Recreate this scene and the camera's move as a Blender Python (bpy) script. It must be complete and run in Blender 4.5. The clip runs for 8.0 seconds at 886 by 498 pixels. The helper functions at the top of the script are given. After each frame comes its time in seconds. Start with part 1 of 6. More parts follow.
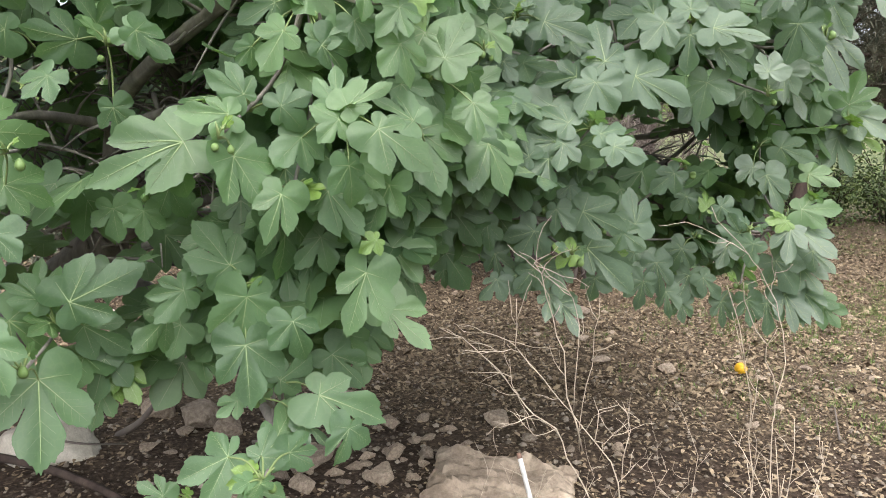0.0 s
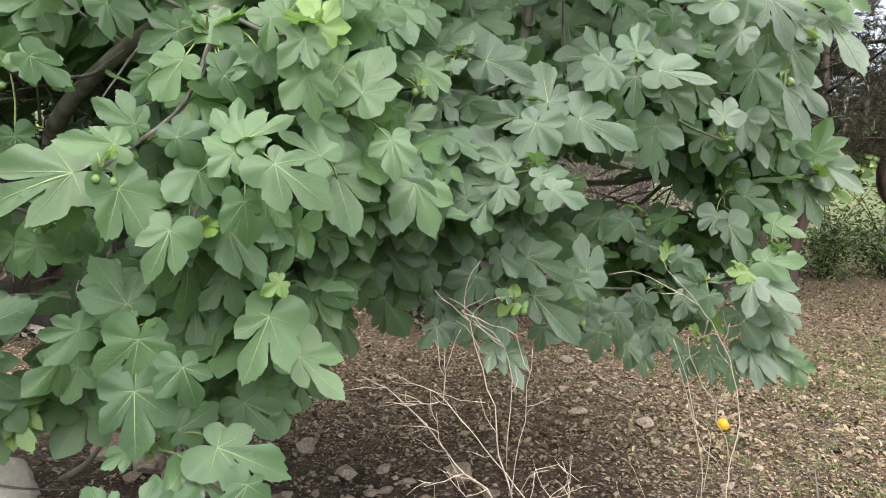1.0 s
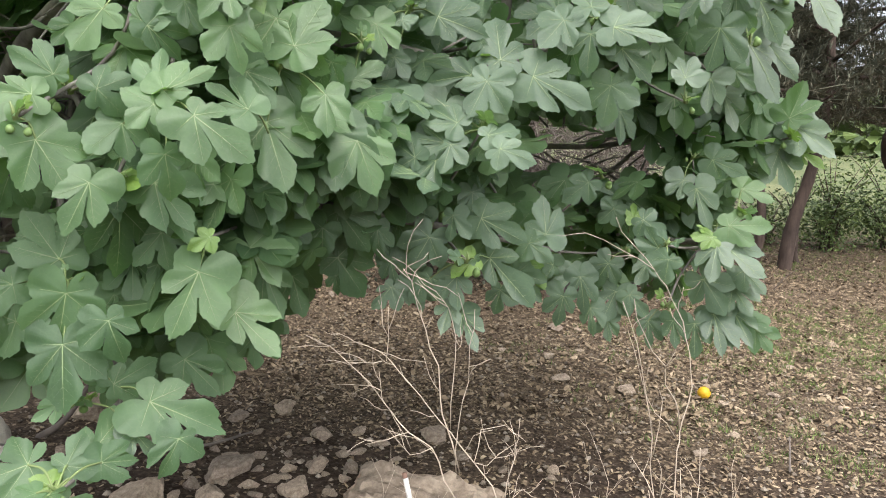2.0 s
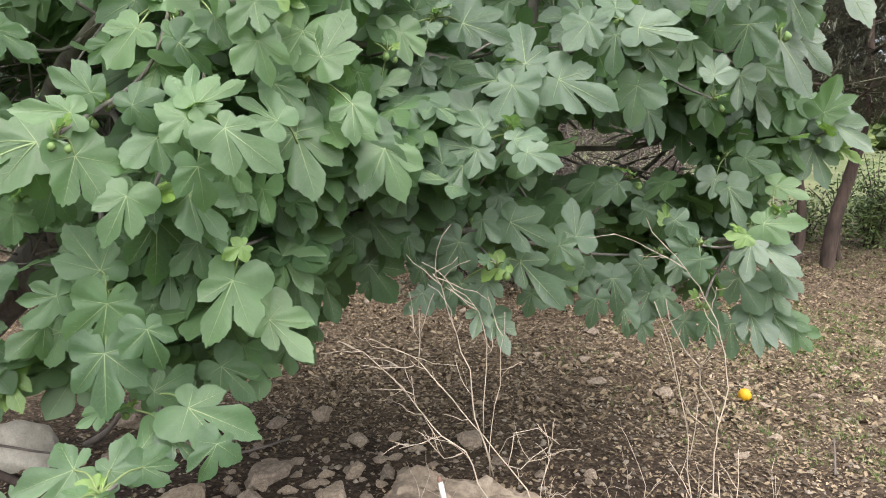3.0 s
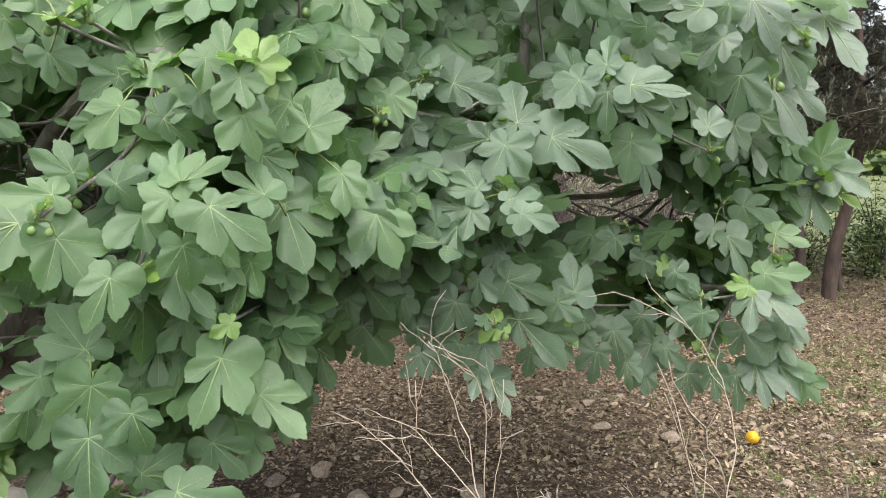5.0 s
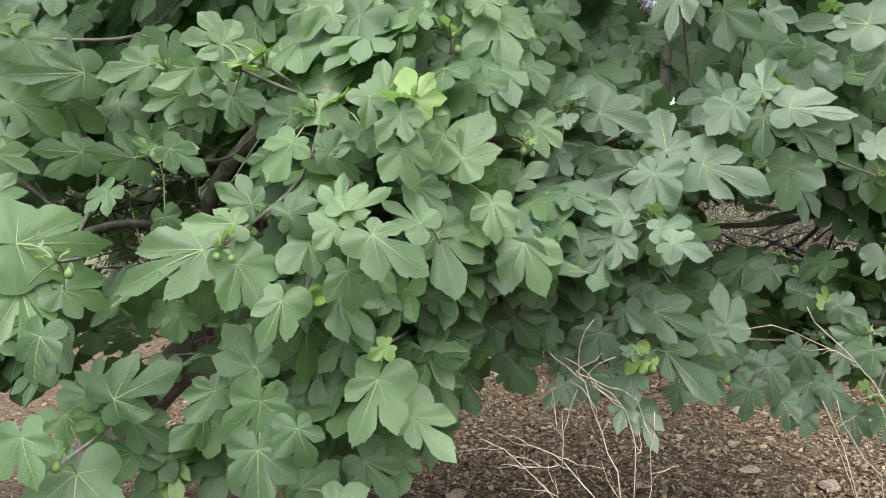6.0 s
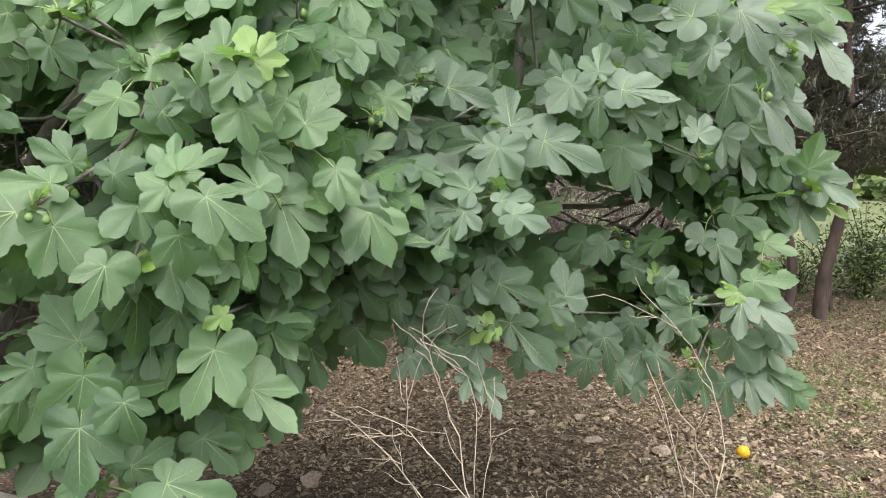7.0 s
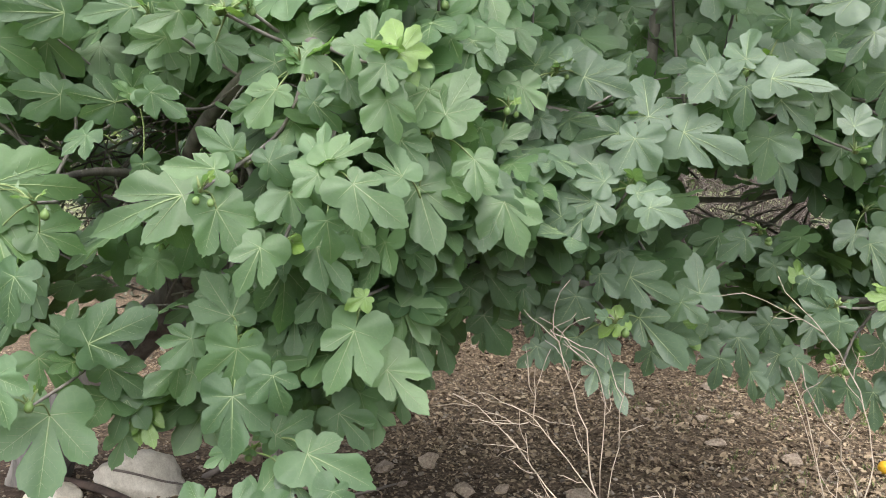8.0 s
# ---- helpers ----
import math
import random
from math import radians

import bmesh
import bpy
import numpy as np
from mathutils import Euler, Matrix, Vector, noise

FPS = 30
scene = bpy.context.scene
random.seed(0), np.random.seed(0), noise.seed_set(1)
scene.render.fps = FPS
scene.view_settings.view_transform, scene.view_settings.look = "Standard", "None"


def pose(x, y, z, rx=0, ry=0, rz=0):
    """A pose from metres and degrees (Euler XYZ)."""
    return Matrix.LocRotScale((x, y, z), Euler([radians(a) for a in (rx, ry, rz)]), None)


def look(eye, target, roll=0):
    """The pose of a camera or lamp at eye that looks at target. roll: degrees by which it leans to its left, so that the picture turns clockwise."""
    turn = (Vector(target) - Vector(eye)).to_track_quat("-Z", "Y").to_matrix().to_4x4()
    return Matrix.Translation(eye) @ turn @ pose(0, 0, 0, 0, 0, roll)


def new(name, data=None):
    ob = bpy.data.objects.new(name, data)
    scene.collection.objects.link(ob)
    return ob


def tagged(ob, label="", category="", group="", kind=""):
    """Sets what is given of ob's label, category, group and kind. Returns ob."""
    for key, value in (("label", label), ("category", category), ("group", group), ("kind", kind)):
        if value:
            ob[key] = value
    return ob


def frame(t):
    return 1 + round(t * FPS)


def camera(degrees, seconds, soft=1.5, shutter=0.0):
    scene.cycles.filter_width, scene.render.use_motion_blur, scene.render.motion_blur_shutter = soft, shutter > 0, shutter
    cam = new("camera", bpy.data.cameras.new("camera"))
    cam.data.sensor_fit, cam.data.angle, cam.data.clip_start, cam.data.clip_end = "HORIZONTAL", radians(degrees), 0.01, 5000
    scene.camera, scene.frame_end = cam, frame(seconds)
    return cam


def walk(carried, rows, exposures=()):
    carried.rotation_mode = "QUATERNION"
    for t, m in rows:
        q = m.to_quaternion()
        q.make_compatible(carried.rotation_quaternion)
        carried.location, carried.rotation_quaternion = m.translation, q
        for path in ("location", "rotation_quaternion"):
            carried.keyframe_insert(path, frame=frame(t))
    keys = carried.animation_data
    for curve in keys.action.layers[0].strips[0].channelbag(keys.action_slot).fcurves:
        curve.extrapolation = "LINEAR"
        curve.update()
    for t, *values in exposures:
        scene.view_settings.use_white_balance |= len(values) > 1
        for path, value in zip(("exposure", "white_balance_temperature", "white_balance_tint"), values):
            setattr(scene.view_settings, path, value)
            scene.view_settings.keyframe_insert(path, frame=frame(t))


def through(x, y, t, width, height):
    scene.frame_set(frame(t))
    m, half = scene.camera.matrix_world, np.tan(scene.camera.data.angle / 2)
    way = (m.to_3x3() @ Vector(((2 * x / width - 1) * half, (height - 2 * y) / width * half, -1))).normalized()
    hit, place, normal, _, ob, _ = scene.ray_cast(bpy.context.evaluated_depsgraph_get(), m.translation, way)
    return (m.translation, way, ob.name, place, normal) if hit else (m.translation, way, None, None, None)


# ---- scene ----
import itertools

cam = camera(63.9, 8.0, soft=1.0)
PATH = [
    (0, (0.052, 0.134, 1.354), (0.008, 2.113, 1.068), 1.1),
    (0.5, (0.113, 0.223, 1.378), (0.098, 2.217, 1.228), -0.9),
    (1, (0.257, 0.24, 1.349), (0.192, 2.232, 1.185), 2.4),
    (1.5, (0.388, 0.266, 1.329), (0.323, 2.249, 1.075), 3.4),
    (3, (0.442, 0.248, 1.326), (0.256, 2.225, 1.09), 1.3),
    (3.5, (0.446, 0.247, 1.312), (0.234, 2.219, 1.056), 1.3),
    (4, (0.456, 0.304, 1.369), (0.262, 2.279, 1.115), 0.4),
    (4.2, (0.455, 0.302, 1.373), (0.267, 2.278, 1.134), 0.4),
    (5.3, (0.442, 0.292, 1.41), (0.241, 2.28, 1.329), -0.5),
    (5.5, (0.423, 0.281, 1.411), (0.086, 2.252, 1.367), -0.6),
    (6, (0.402, 0.26, 1.397), (-0.133, 2.186, 1.342), -0.2),
    (6.5, (0.405, 0.272, 1.383), (-0.095, 2.207, 1.315), -0.1),
    (6.8, (0.414, 0.270, 1.347), (0.192, 2.256, 1.264), 0.3),
    (7, (0.455, 0.274, 1.349), (0.285, 2.265, 1.264), 0.6),
    (7.5, (0.435, 0.253, 1.334), (0.183, 2.234, 1.23), 1.6),
    (8, (0.409, 0.251, 1.352), (-0.073, 2.188, 1.227), 1.9),
]
walk(cam, [(t, look(eye, target, roll)) for t, eye, target, roll in PATH])

# ---- world, sun and exposure ----
world = bpy.data.worlds.new("overcast_sky")
world.use_nodes = True
scene.world = world
wn = world.node_tree
wn.nodes.clear()
sky = wn.nodes.new("ShaderNodeTexSky")
sky.sky_type, sky.sun_disc = "NISHITA", False
sky.sun_elevation, sky.sun_rotation = radians(61), radians(167)
sky.dust_density, sky.air_density = 4.0, 1.0
veil = wn.nodes.new("ShaderNodeHueSaturation")
veil.inputs["Saturation"].default_value = 0.36
wbg = wn.nodes.new("ShaderNodeBackground")
wbg.inputs["Strength"].default_value = 0.15
wout = wn.nodes.new("ShaderNodeOutputWorld")
wn.links.new(sky.outputs[0], veil.inputs["Color"])
wn.links.new(veil.outputs[0], wbg.inputs["Color"])
wn.links.new(wbg.outputs[0], wout.inputs["Surface"])
sun_data = bpy.data.lights.new("sun", "SUN")
sun_data.energy, sun_data.angle, sun_data.color = 1.95, radians(95), (1.0, 0.97, 0.92)
sun = new("sun", sun_data)
sun.matrix_world = look((0.9, -4.1, 7.6), (0, 0, 0))
scene.view_settings.exposure = 1.34


# ---- materials ----
def material(name):
    m = bpy.data.materials.new(name)
    m.use_nodes = True
    m.node_tree.nodes.clear()
    return m, m.node_tree


def node(tree, kind, **values):
    n = tree.nodes.new(kind)
    for key, value in values.items():
        n.inputs[key.replace("_", " ")].default_value = value
    return n


def ramp(tree, source, stops):
    r = tree.nodes.new("ShaderNodeValToRGB")
    r.color_ramp.elements[0].position, r.color_ramp.elements[0].color = stops[0][0], (*stops[0][1], 1)
    r.color_ramp.elements[1].position, r.color_ramp.elements[1].color = stops[-1][0], (*stops[-1][1], 1)
    for at, colour in stops[1:-1]:
        e = r.color_ramp.elements.new(at)
        e.color = (*colour, 1)
    tree.links.new(source, r.inputs[0])
    return r.outputs[0]


def mixed(tree, kind, factor, a, b):
    m = tree.nodes.new("ShaderNodeMix")
    m.data_type, m.blend_type = "RGBA", kind
    for socket, value in ((m.inputs[0], factor), (m.inputs[6], a), (m.inputs[7], b)):
        if isinstance(value, bpy.types.NodeSocket):
            tree.links.new(value, socket)
        else:
            socket.default_value = value if not isinstance(value, tuple) else (*value, 1)
    return m.outputs[2]


def texture(tree, scale, detail=4.0, rough=0.6, kind="ShaderNodeTexNoise", space="Object"):
    co = tree.nodes.new("ShaderNodeTexCoord")
    n = tree.nodes.new(kind)
    n.inputs["Scale"].default_value = scale
    if kind == "ShaderNodeTexNoise":
        n.inputs["Detail"].default_value, n.inputs["Roughness"].default_value = detail, rough
    tree.links.new(co.outputs[space], n.inputs["Vector"])
    return n


def finish(tree, colour, rough=0.7, bump=None, strength=0.3, distance=0.01, specular=0.4, translucent=None, thin=0.3):
    p = node(tree, "ShaderNodeBsdfPrincipled")
    p.inputs["Specular IOR Level"].default_value = specular
    for socket, value in ((p.inputs["Base Color"], colour), (p.inputs["Roughness"], rough)):
        if isinstance(value, bpy.types.NodeSocket):
            tree.links.new(value, socket)
        else:
            socket.default_value = (*value, 1) if isinstance(value, tuple) else value
    if bump is not None:
        b = node(tree, "ShaderNodeBump", Strength=strength, Distance=distance)
        tree.links.new(bump, b.inputs["Height"])
        tree.links.new(b.outputs[0], p.inputs["Normal"])
    surface = p.outputs[0]
    if translucent is not None:
        tr = tree.nodes.new("ShaderNodeBsdfTranslucent")
        if isinstance(translucent, tuple):
            tr.inputs[0].default_value = (*translucent, 1)
        else:
            tree.links.new(translucent, tr.inputs[0])
        mix = tree.nodes.new("ShaderNodeMixShader")
        mix.inputs[0].default_value = thin
        tree.links.new(surface, mix.inputs[1])
        tree.links.new(tr.outputs[0], mix.inputs[2])
        surface = mix.outputs[0]
    out = tree.nodes.new("ShaderNodeOutputMaterial")
    tree.links.new(surface, out.inputs["Surface"])


def leaf_material(name, dark, light, islands=False, through=(0.19, 0.35, 0.08), rough=0.48, thin=0.45):
    """Leaf blade: tone per leaf, blotches, and fine side veins running off the leaf's own map."""
    m, t = material(name)
    if islands:
        pick = t.nodes.new("ShaderNodeNewGeometry").outputs["Random Per Island"]
    else:
        pick = t.nodes.new("ShaderNodeObjectInfo").outputs["Random"]
    base = ramp(t, pick, [(0.0, dark), (0.55, tuple((a + b) / 2 for a, b in zip(dark, light))), (1.0, light)])
    uv = t.nodes.new("ShaderNodeUVMap")
    spots = t.nodes.new("ShaderNodeTexNoise")
    spots.inputs["Scale"].default_value, spots.inputs["Detail"].default_value = 4.0, 7.0
    t.links.new(uv.outputs[0], spots.inputs["Vector"])
    blotch = ramp(t, spots.outputs["Fac"], [(0.3, (0.74, 0.76, 0.77)), (0.7, (1.16, 1.14, 1.13))])
    c = mixed(t, "MULTIPLY", 1.0, base, blotch)
    net = t.nodes.new("ShaderNodeTexVoronoi")
    net.feature = "DISTANCE_TO_EDGE"
    net.inputs["Scale"].default_value = 17.0
    t.links.new(uv.outputs[0], net.inputs["Vector"])
    fine = t.nodes.new("ShaderNodeTexNoise")
    fine.inputs["Scale"].default_value, fine.inputs["Detail"].default_value = 26.0, 3.0
    t.links.new(uv.outputs[0], fine.inputs["Vector"])
    lines = ramp(t, net.outputs["Distance"], [(0.0, (1, 1, 1)), (0.07, (0, 0, 0))])
    c = mixed(t, "MIX", mixed(t, "MULTIPLY", 1.0, lines, (0.17, 0.17, 0.17)), c, (0.2, 0.3, 0.13))
    finish(t, c, rough, fine.outputs["Fac"], 0.11, 0.01, 0.6, through, thin)
    return m


LEAF = leaf_material("fig_leaf", (0.061, 0.122, 0.057), (0.125, 0.222, 0.106), thin=0.42)
# paler green of younger leaves; also paints in stronger light on upper ones
LEAF_LIGHT = leaf_material("fig_leaf_younger_lit", (0.082, 0.155, 0.065), (0.141, 0.245, 0.106), thin=0.42, rough=0.43)
LEAF_YOUNG = leaf_material("fig_leaf_new", (0.112, 0.205, 0.042), (0.178, 0.292, 0.056), through=(0.17, 0.31, 0.05), thin=0.28)
# bluish-grey blade colour, painting in sky sheen on the right-hand leaves
LEAF_SKY_TINT = leaf_material("fig_leaf_sky_tint", (0.057, 0.1, 0.062), (0.119, 0.184, 0.12), thin=0.34)
# silvery glare of the sky, put into a paler base colour
LEAF_SKY_GLARE = leaf_material("fig_leaf_sky_glare", (0.078, 0.120, 0.084), (0.152, 0.208, 0.151), thin=0.3, rough=0.42)
LEAF_MASS = leaf_material("fig_leaf_inner", (0.059, 0.115, 0.057), (0.134, 0.228, 0.112), islands=True, thin=0.42)


def plain(name, colour, rough=0.6, vary=0.15, scale=30.0, bump=0.2, specular=0.4, distance=0.004):
    m, t = material(name)
    n = texture(t, scale)
    lo, hi = tuple(c * (1 - vary) for c in colour), tuple(c * (1 + vary) for c in colour)
    finish(t, ramp(t, n.outputs["Fac"], [(0.3, lo), (0.7, hi)]), rough, n.outputs["Fac"], bump, distance, specular)
    return m


VEIN = plain("leaf_vein", (0.25, 0.345, 0.15), 0.5)
PETIOLE = plain("petiole", (0.17, 0.225, 0.085), 0.55)
FIG = plain("fig_skin", (0.12, 0.19, 0.06), 0.5, 0.25, 60)


def bark_material(name, dark, light, scale=14.0, lift=0.5):
    m, t = material(name)
    co = t.nodes.new("ShaderNodeTexCoord")
    mp = t.nodes.new("ShaderNodeMapping")
    mp.inputs["Scale"].default_value = (1, 1, 0.25)
    t.links.new(co.outputs["Object"], mp.inputs["Vector"])
    n = node(t, "ShaderNodeTexNoise", Scale=scale, Detail=8.0, Roughness=0.65)
    t.links.new(mp.outputs[0], n.inputs["Vector"])
    big = texture(t, 2.5, 3.0)
    c = ramp(t, n.outputs["Fac"], [(0.32, dark), (0.7, light)])
    c = mixed(t, "MULTIPLY", 1.0, c, ramp(t, big.outputs["Fac"], [(0.3, (0.7, 0.7, 0.72)), (0.7, (1.15, 1.12, 1.1))]))
    finish(t, c, 0.85, n.outputs["Fac"], lift, 0.02, 0.25)
    return m


BARK = bark_material("fig_bark", (0.1, 0.093, 0.084), (0.31, 0.293, 0.265))
BARK_PINE = bark_material("pine_bark", (0.032, 0.023, 0.019), (0.11, 0.08, 0.066), 9.0, 0.9)
DRY = plain("dry_stalk", (0.43, 0.36, 0.285), 0.7, 0.25, 20)
DRY_GREY = plain("dry_twig", (0.13, 0.108, 0.094), 0.85, 0.3, 8)


def ground_material():
    m, t = material("soil")
    fine, mid, big = texture(t, 42, 8, 0.7), texture(t, 7, 6, 0.65), texture(t, 0.8, 4, 0.55)
    soil = ramp(t, fine.outputs["Fac"], [(0.3, (0.02, 0.015, 0.011)), (0.5, (0.053, 0.038, 0.029)), (0.72, (0.13, 0.098, 0.075))])
    litter = ramp(t, fine.outputs["Fac"], [(0.32, (0.036, 0.027, 0.019)), (0.5, (0.12, 0.091, 0.064)), (0.68, (0.29, 0.226, 0.162))])
    patch = texture(t, 13, 5, 0.7)
    soil = mixed(t, "MULTIPLY", 1.0, soil, ramp(t, patch.outputs["Fac"], [(0.34, (0.6, 0.58, 0.56)), (0.64, (1.25, 1.22, 1.2))]))
    litter = mixed(t, "MULTIPLY", 1.0, litter, ramp(t, patch.outputs["Fac"], [(0.34, (0.42, 0.4, 0.38)), (0.62, (1.15, 1.13, 1.1))]))
    grass = ramp(t, mid.outputs["Fac"], [(0.3, (0.075, 0.098, 0.045)), (0.7, (0.16, 0.175, 0.1))])
    geo = t.nodes.new("ShaderNodeNewGeometry")
    sep = t.nodes.new("ShaderNodeSeparateXYZ")
    t.links.new(geo.outputs["Position"], sep.inputs[0])
    edge = t.nodes.new("ShaderNodeMath")
    edge.operation = "MULTIPLY_ADD"
    t.links.new(big.outputs["Fac"], edge.inputs[0])
    edge.inputs[1].default_value = 2.2
    t.links.new(sep.outputs["Y"], edge.inputs[2])
    near = t.nodes.new("ShaderNodeMapRange")
    near.inputs["From Min"].default_value, near.inputs["From Max"].default_value = 4.3, 5.3
    t.links.new(edge.outputs[0], near.inputs["Value"])
    far = t.nodes.new("ShaderNodeMapRange")
    far.inputs["From Min"].default_value, far.inputs["From Max"].default_value = 13.0, 17.0
    t.links.new(edge.outputs[0], far.inputs["Value"])
    c = mixed(t, "MIX", near.outputs[0], soil, litter)
    sward = texture(t, 0.35, 6, 0.7)
    grass = mixed(t, "MULTIPLY", 1.0, grass, ramp(t, sward.outputs["Fac"], [(0.35, (0.7, 0.75, 0.65)), (0.65, (1.25, 1.15, 1.1))]))
    c = mixed(t, "MIX", far.outputs[0], c, grass)
    finish(t, c, 0.95, fine.outputs["Fac"], 0.8, 0.02, 0.15)
    return m


SOIL = ground_material()


def island_material(name, stops, rough=0.8, specular=0.2):
    m, t = material(name)
    pick = t.nodes.new("ShaderNodeNewGeometry").outputs["Random Per Island"]
    n = texture(t, 55, 4)
    c = mixed(t, "MULTIPLY", 1.0, ramp(t, pick, stops), ramp(t, n.outputs["Fac"], [(0.3, (0.7, 0.7, 0.7)), (0.7, (1.2, 1.18, 1.15))]))
    finish(t, c, rough, n.outputs["Fac"], 0.2, 0.004, specular)
    return m


LITTER = island_material("leaf_litter", [(0.0, (0.046, 0.032, 0.022)), (0.28, (0.11, 0.08, 0.055)), (0.5, (0.195, 0.147, 0.099)), (0.85, (0.29, 0.226, 0.154)), (1.0, (0.37, 0.3, 0.215))])
PEBBLE = island_material("pebbles", [(0.0, (0.08, 0.065, 0.052)), (0.5, (0.18, 0.15, 0.12)), (1.0, (0.3, 0.26, 0.215))])
GRASS = island_material("grass_blades", [(0.0, (0.08, 0.13, 0.03)), (0.6, (0.13, 0.19, 0.06)), (1.0, (0.2, 0.23, 0.1))])
NEEDLES = island_material("pine_needles", [(0.0, (0.056, 0.065, 0.048)), (0.5, (0.11, 0.119, 0.086)), (1.0, (0.185, 0.172, 0.13))])
BUSH = island_material("bush_leaves", [(0.0, (0.045, 0.077, 0.025)), (0.6, (0.105, 0.16, 0.048)), (1.0, (0.2, 0.265, 0.085))], 0.5, 0.4)


def stone_material(name, a, b, c, grit=0.55):
    m, t = material(name)
    big, fine = texture(t, 5, 6, 0.6), texture(t, 34, 8, 0.7)
    tone = ramp(t, big.outputs["Fac"], [(0.3, a), (0.5, b), (0.7, c)])
    tone = mixed(t, "MULTIPLY", 1.0, tone, ramp(t, fine.outputs["Fac"], [(0.28, (grit, grit * 0.98, grit * 0.95)), (0.6, (1.1, 1.1, 1.08))]))
    pick = t.nodes.new("ShaderNodeObjectInfo").outputs["Random"]
    tone = mixed(t, "MULTIPLY", 1.0, tone, ramp(t, pick, [(0.0, (0.75, 0.74, 0.74)), (1.0, (1.15, 1.12, 1.08))]))
    finish(t, tone, 0.9, fine.outputs["Fac"], 0.7, 0.01, 0.25)
    return m


STONE = stone_material("field_stone", (0.2, 0.158, 0.125), (0.33, 0.27, 0.218), (0.46, 0.385, 0.315))
STONE_PALE = stone_material("pale_stone", (0.5, 0.46, 0.4), (0.62, 0.58, 0.51), (0.74, 0.7, 0.63), 0.8)
PEEL = plain("orange_peel", (0.58, 0.33, 0.014), 0.5, 0.12, 40, 0.3, 0.4)
WHITE_PAINT = plain("chalky_white_paint", (0.5, 0.49, 0.47), 0.6, 0.2, 40)
RUST = plain("rust", (0.2, 0.12, 0.09), 0.8, 0.3, 60)


# ---- building helpers ----
def mesh_object(name, verts, faces, mats, parent=None, label="", smooth=True, index=None, uv=None):
    me = bpy.data.meshes.new(name)
    me.from_pydata(verts, [], faces)
    for m in mats if isinstance(mats, (list, tuple)) else [mats]:
        me.materials.append(m)
    if smooth:
        me.polygons.foreach_set("use_smooth", [True] * len(me.polygons))
    if index is not None:
        me.polygons.foreach_set("material_index", index)
    if uv is not None:
        layer = me.uv_layers.new(name="map")
        loops = np.empty(len(me.loops), dtype=np.int32)
        me.loops.foreach_get("vertex_index", loops)
        layer.data.foreach_set("uv", np.asarray(uv, dtype=np.float32)[loops].ravel())
    me.update()
    ob = new(name, me)
    if parent is not None:
        ob.parent = parent
    if label:
        ob["label"] = label
    return ob


def part(name, bm, mat, parent=None, label="", smooth=True):
    """One bmesh as one mesh object under a thing or a part."""
    me = bpy.data.meshes.new(name)
    bm.to_mesh(me)
    bm.free()
    for m in mat if isinstance(mat, (list, tuple)) else [mat]:
        me.materials.append(m)
    if smooth:
        me.polygons.foreach_set("use_smooth", [True] * len(me.polygons))
    ob = new(name, me)
    if parent is not None:
        ob.parent = parent
    if label:
        ob["label"] = label
    return ob


def thing(name, label, category, place=(0, 0, 0), group="", kind=""):
    ob = new(name)
    ob.location = place
    ob.empty_display_size = 0.1
    return tagged(ob, label, category, group, kind)


def smooth_path(points, steps=5):
    """A rounded line through the points (Catmull-Rom)."""
    pts = [Vector(p) for p in points]
    pts = [2 * pts[0] - pts[1]] + pts + [2 * pts[-1] - pts[-2]]
    line = []
    for a, b, c, d in zip(pts, pts[1:], pts[2:], pts[3:]):
        for k in range(steps):
            s = k / steps
            line.append(0.5 * (2 * b + (c - a) * s + (2 * a - 5 * b + 4 * c - d) * s * s + (3 * b - a - 3 * c + d) * s ** 3))
    line.append(pts[-2])
    return line


def tube_data(line, r0, r1, sides=6, bumps=0.0, rng=random):
    """Vertices and faces of a tapering round bar along a line."""
    verts, faces, n = [], [], len(line)
    up = Vector((0.31, 0.17, 0.93))
    for i, p in enumerate(line):
        d = (line[min(i + 1, n - 1)] - line[max(i - 1, 0)]).normalized()
        u = d.cross(up)
        if u.length < 0.05:
            u = d.cross(Vector((1, 0, 0)))
        u.normalize()
        v = d.cross(u)
        r = r0 + (r1 - r0) * i / (n - 1)
        for k in range(sides):
            a = 2 * math.pi * k / sides
            q = r * (1 + bumps * (rng.random() - 0.5))
            verts.append(tuple(p + u * (q * math.cos(a)) + v * (q * math.sin(a))))
    for i in range(n - 1):
        for k in range(sides):
            a, b = i * sides + k, i * sides + (k + 1) % sides
            faces.append((a, b, b + sides, a + sides))
    faces.append(tuple(range(sides))[::-1])
    faces.append(tuple(range((n - 1) * sides, n * sides)))
    return verts, faces


def bar(name, points, r0, r1, mat, parent, sides=6, steps=4, bumps=0.0, label=""):
    verts, faces = tube_data(smooth_path(points, steps), r0, r1, sides, bumps)
    return mesh_object(name, verts, faces, mat, parent, label)


class Heap:
    """Gathers many small pieces into one mesh."""

    def __init__(self):
        self.verts, self.faces, self.uv, self.index, self.count = [], [], [], [], 0

    def add(self, verts, faces, uv=None, index=None):
        self.faces.extend(tuple(i + self.count for i in f) for f in faces)
        self.verts.extend(verts)
        self.count += len(verts)
        if uv is not None:
            self.uv.extend(uv)
        if index is not None:
            self.index.extend(index)

    def make(self, name, mats, parent=None, label="", smooth=True):
        return mesh_object(name, self.verts, self.faces, mats, parent, label, smooth, self.index or None, self.uv or None)


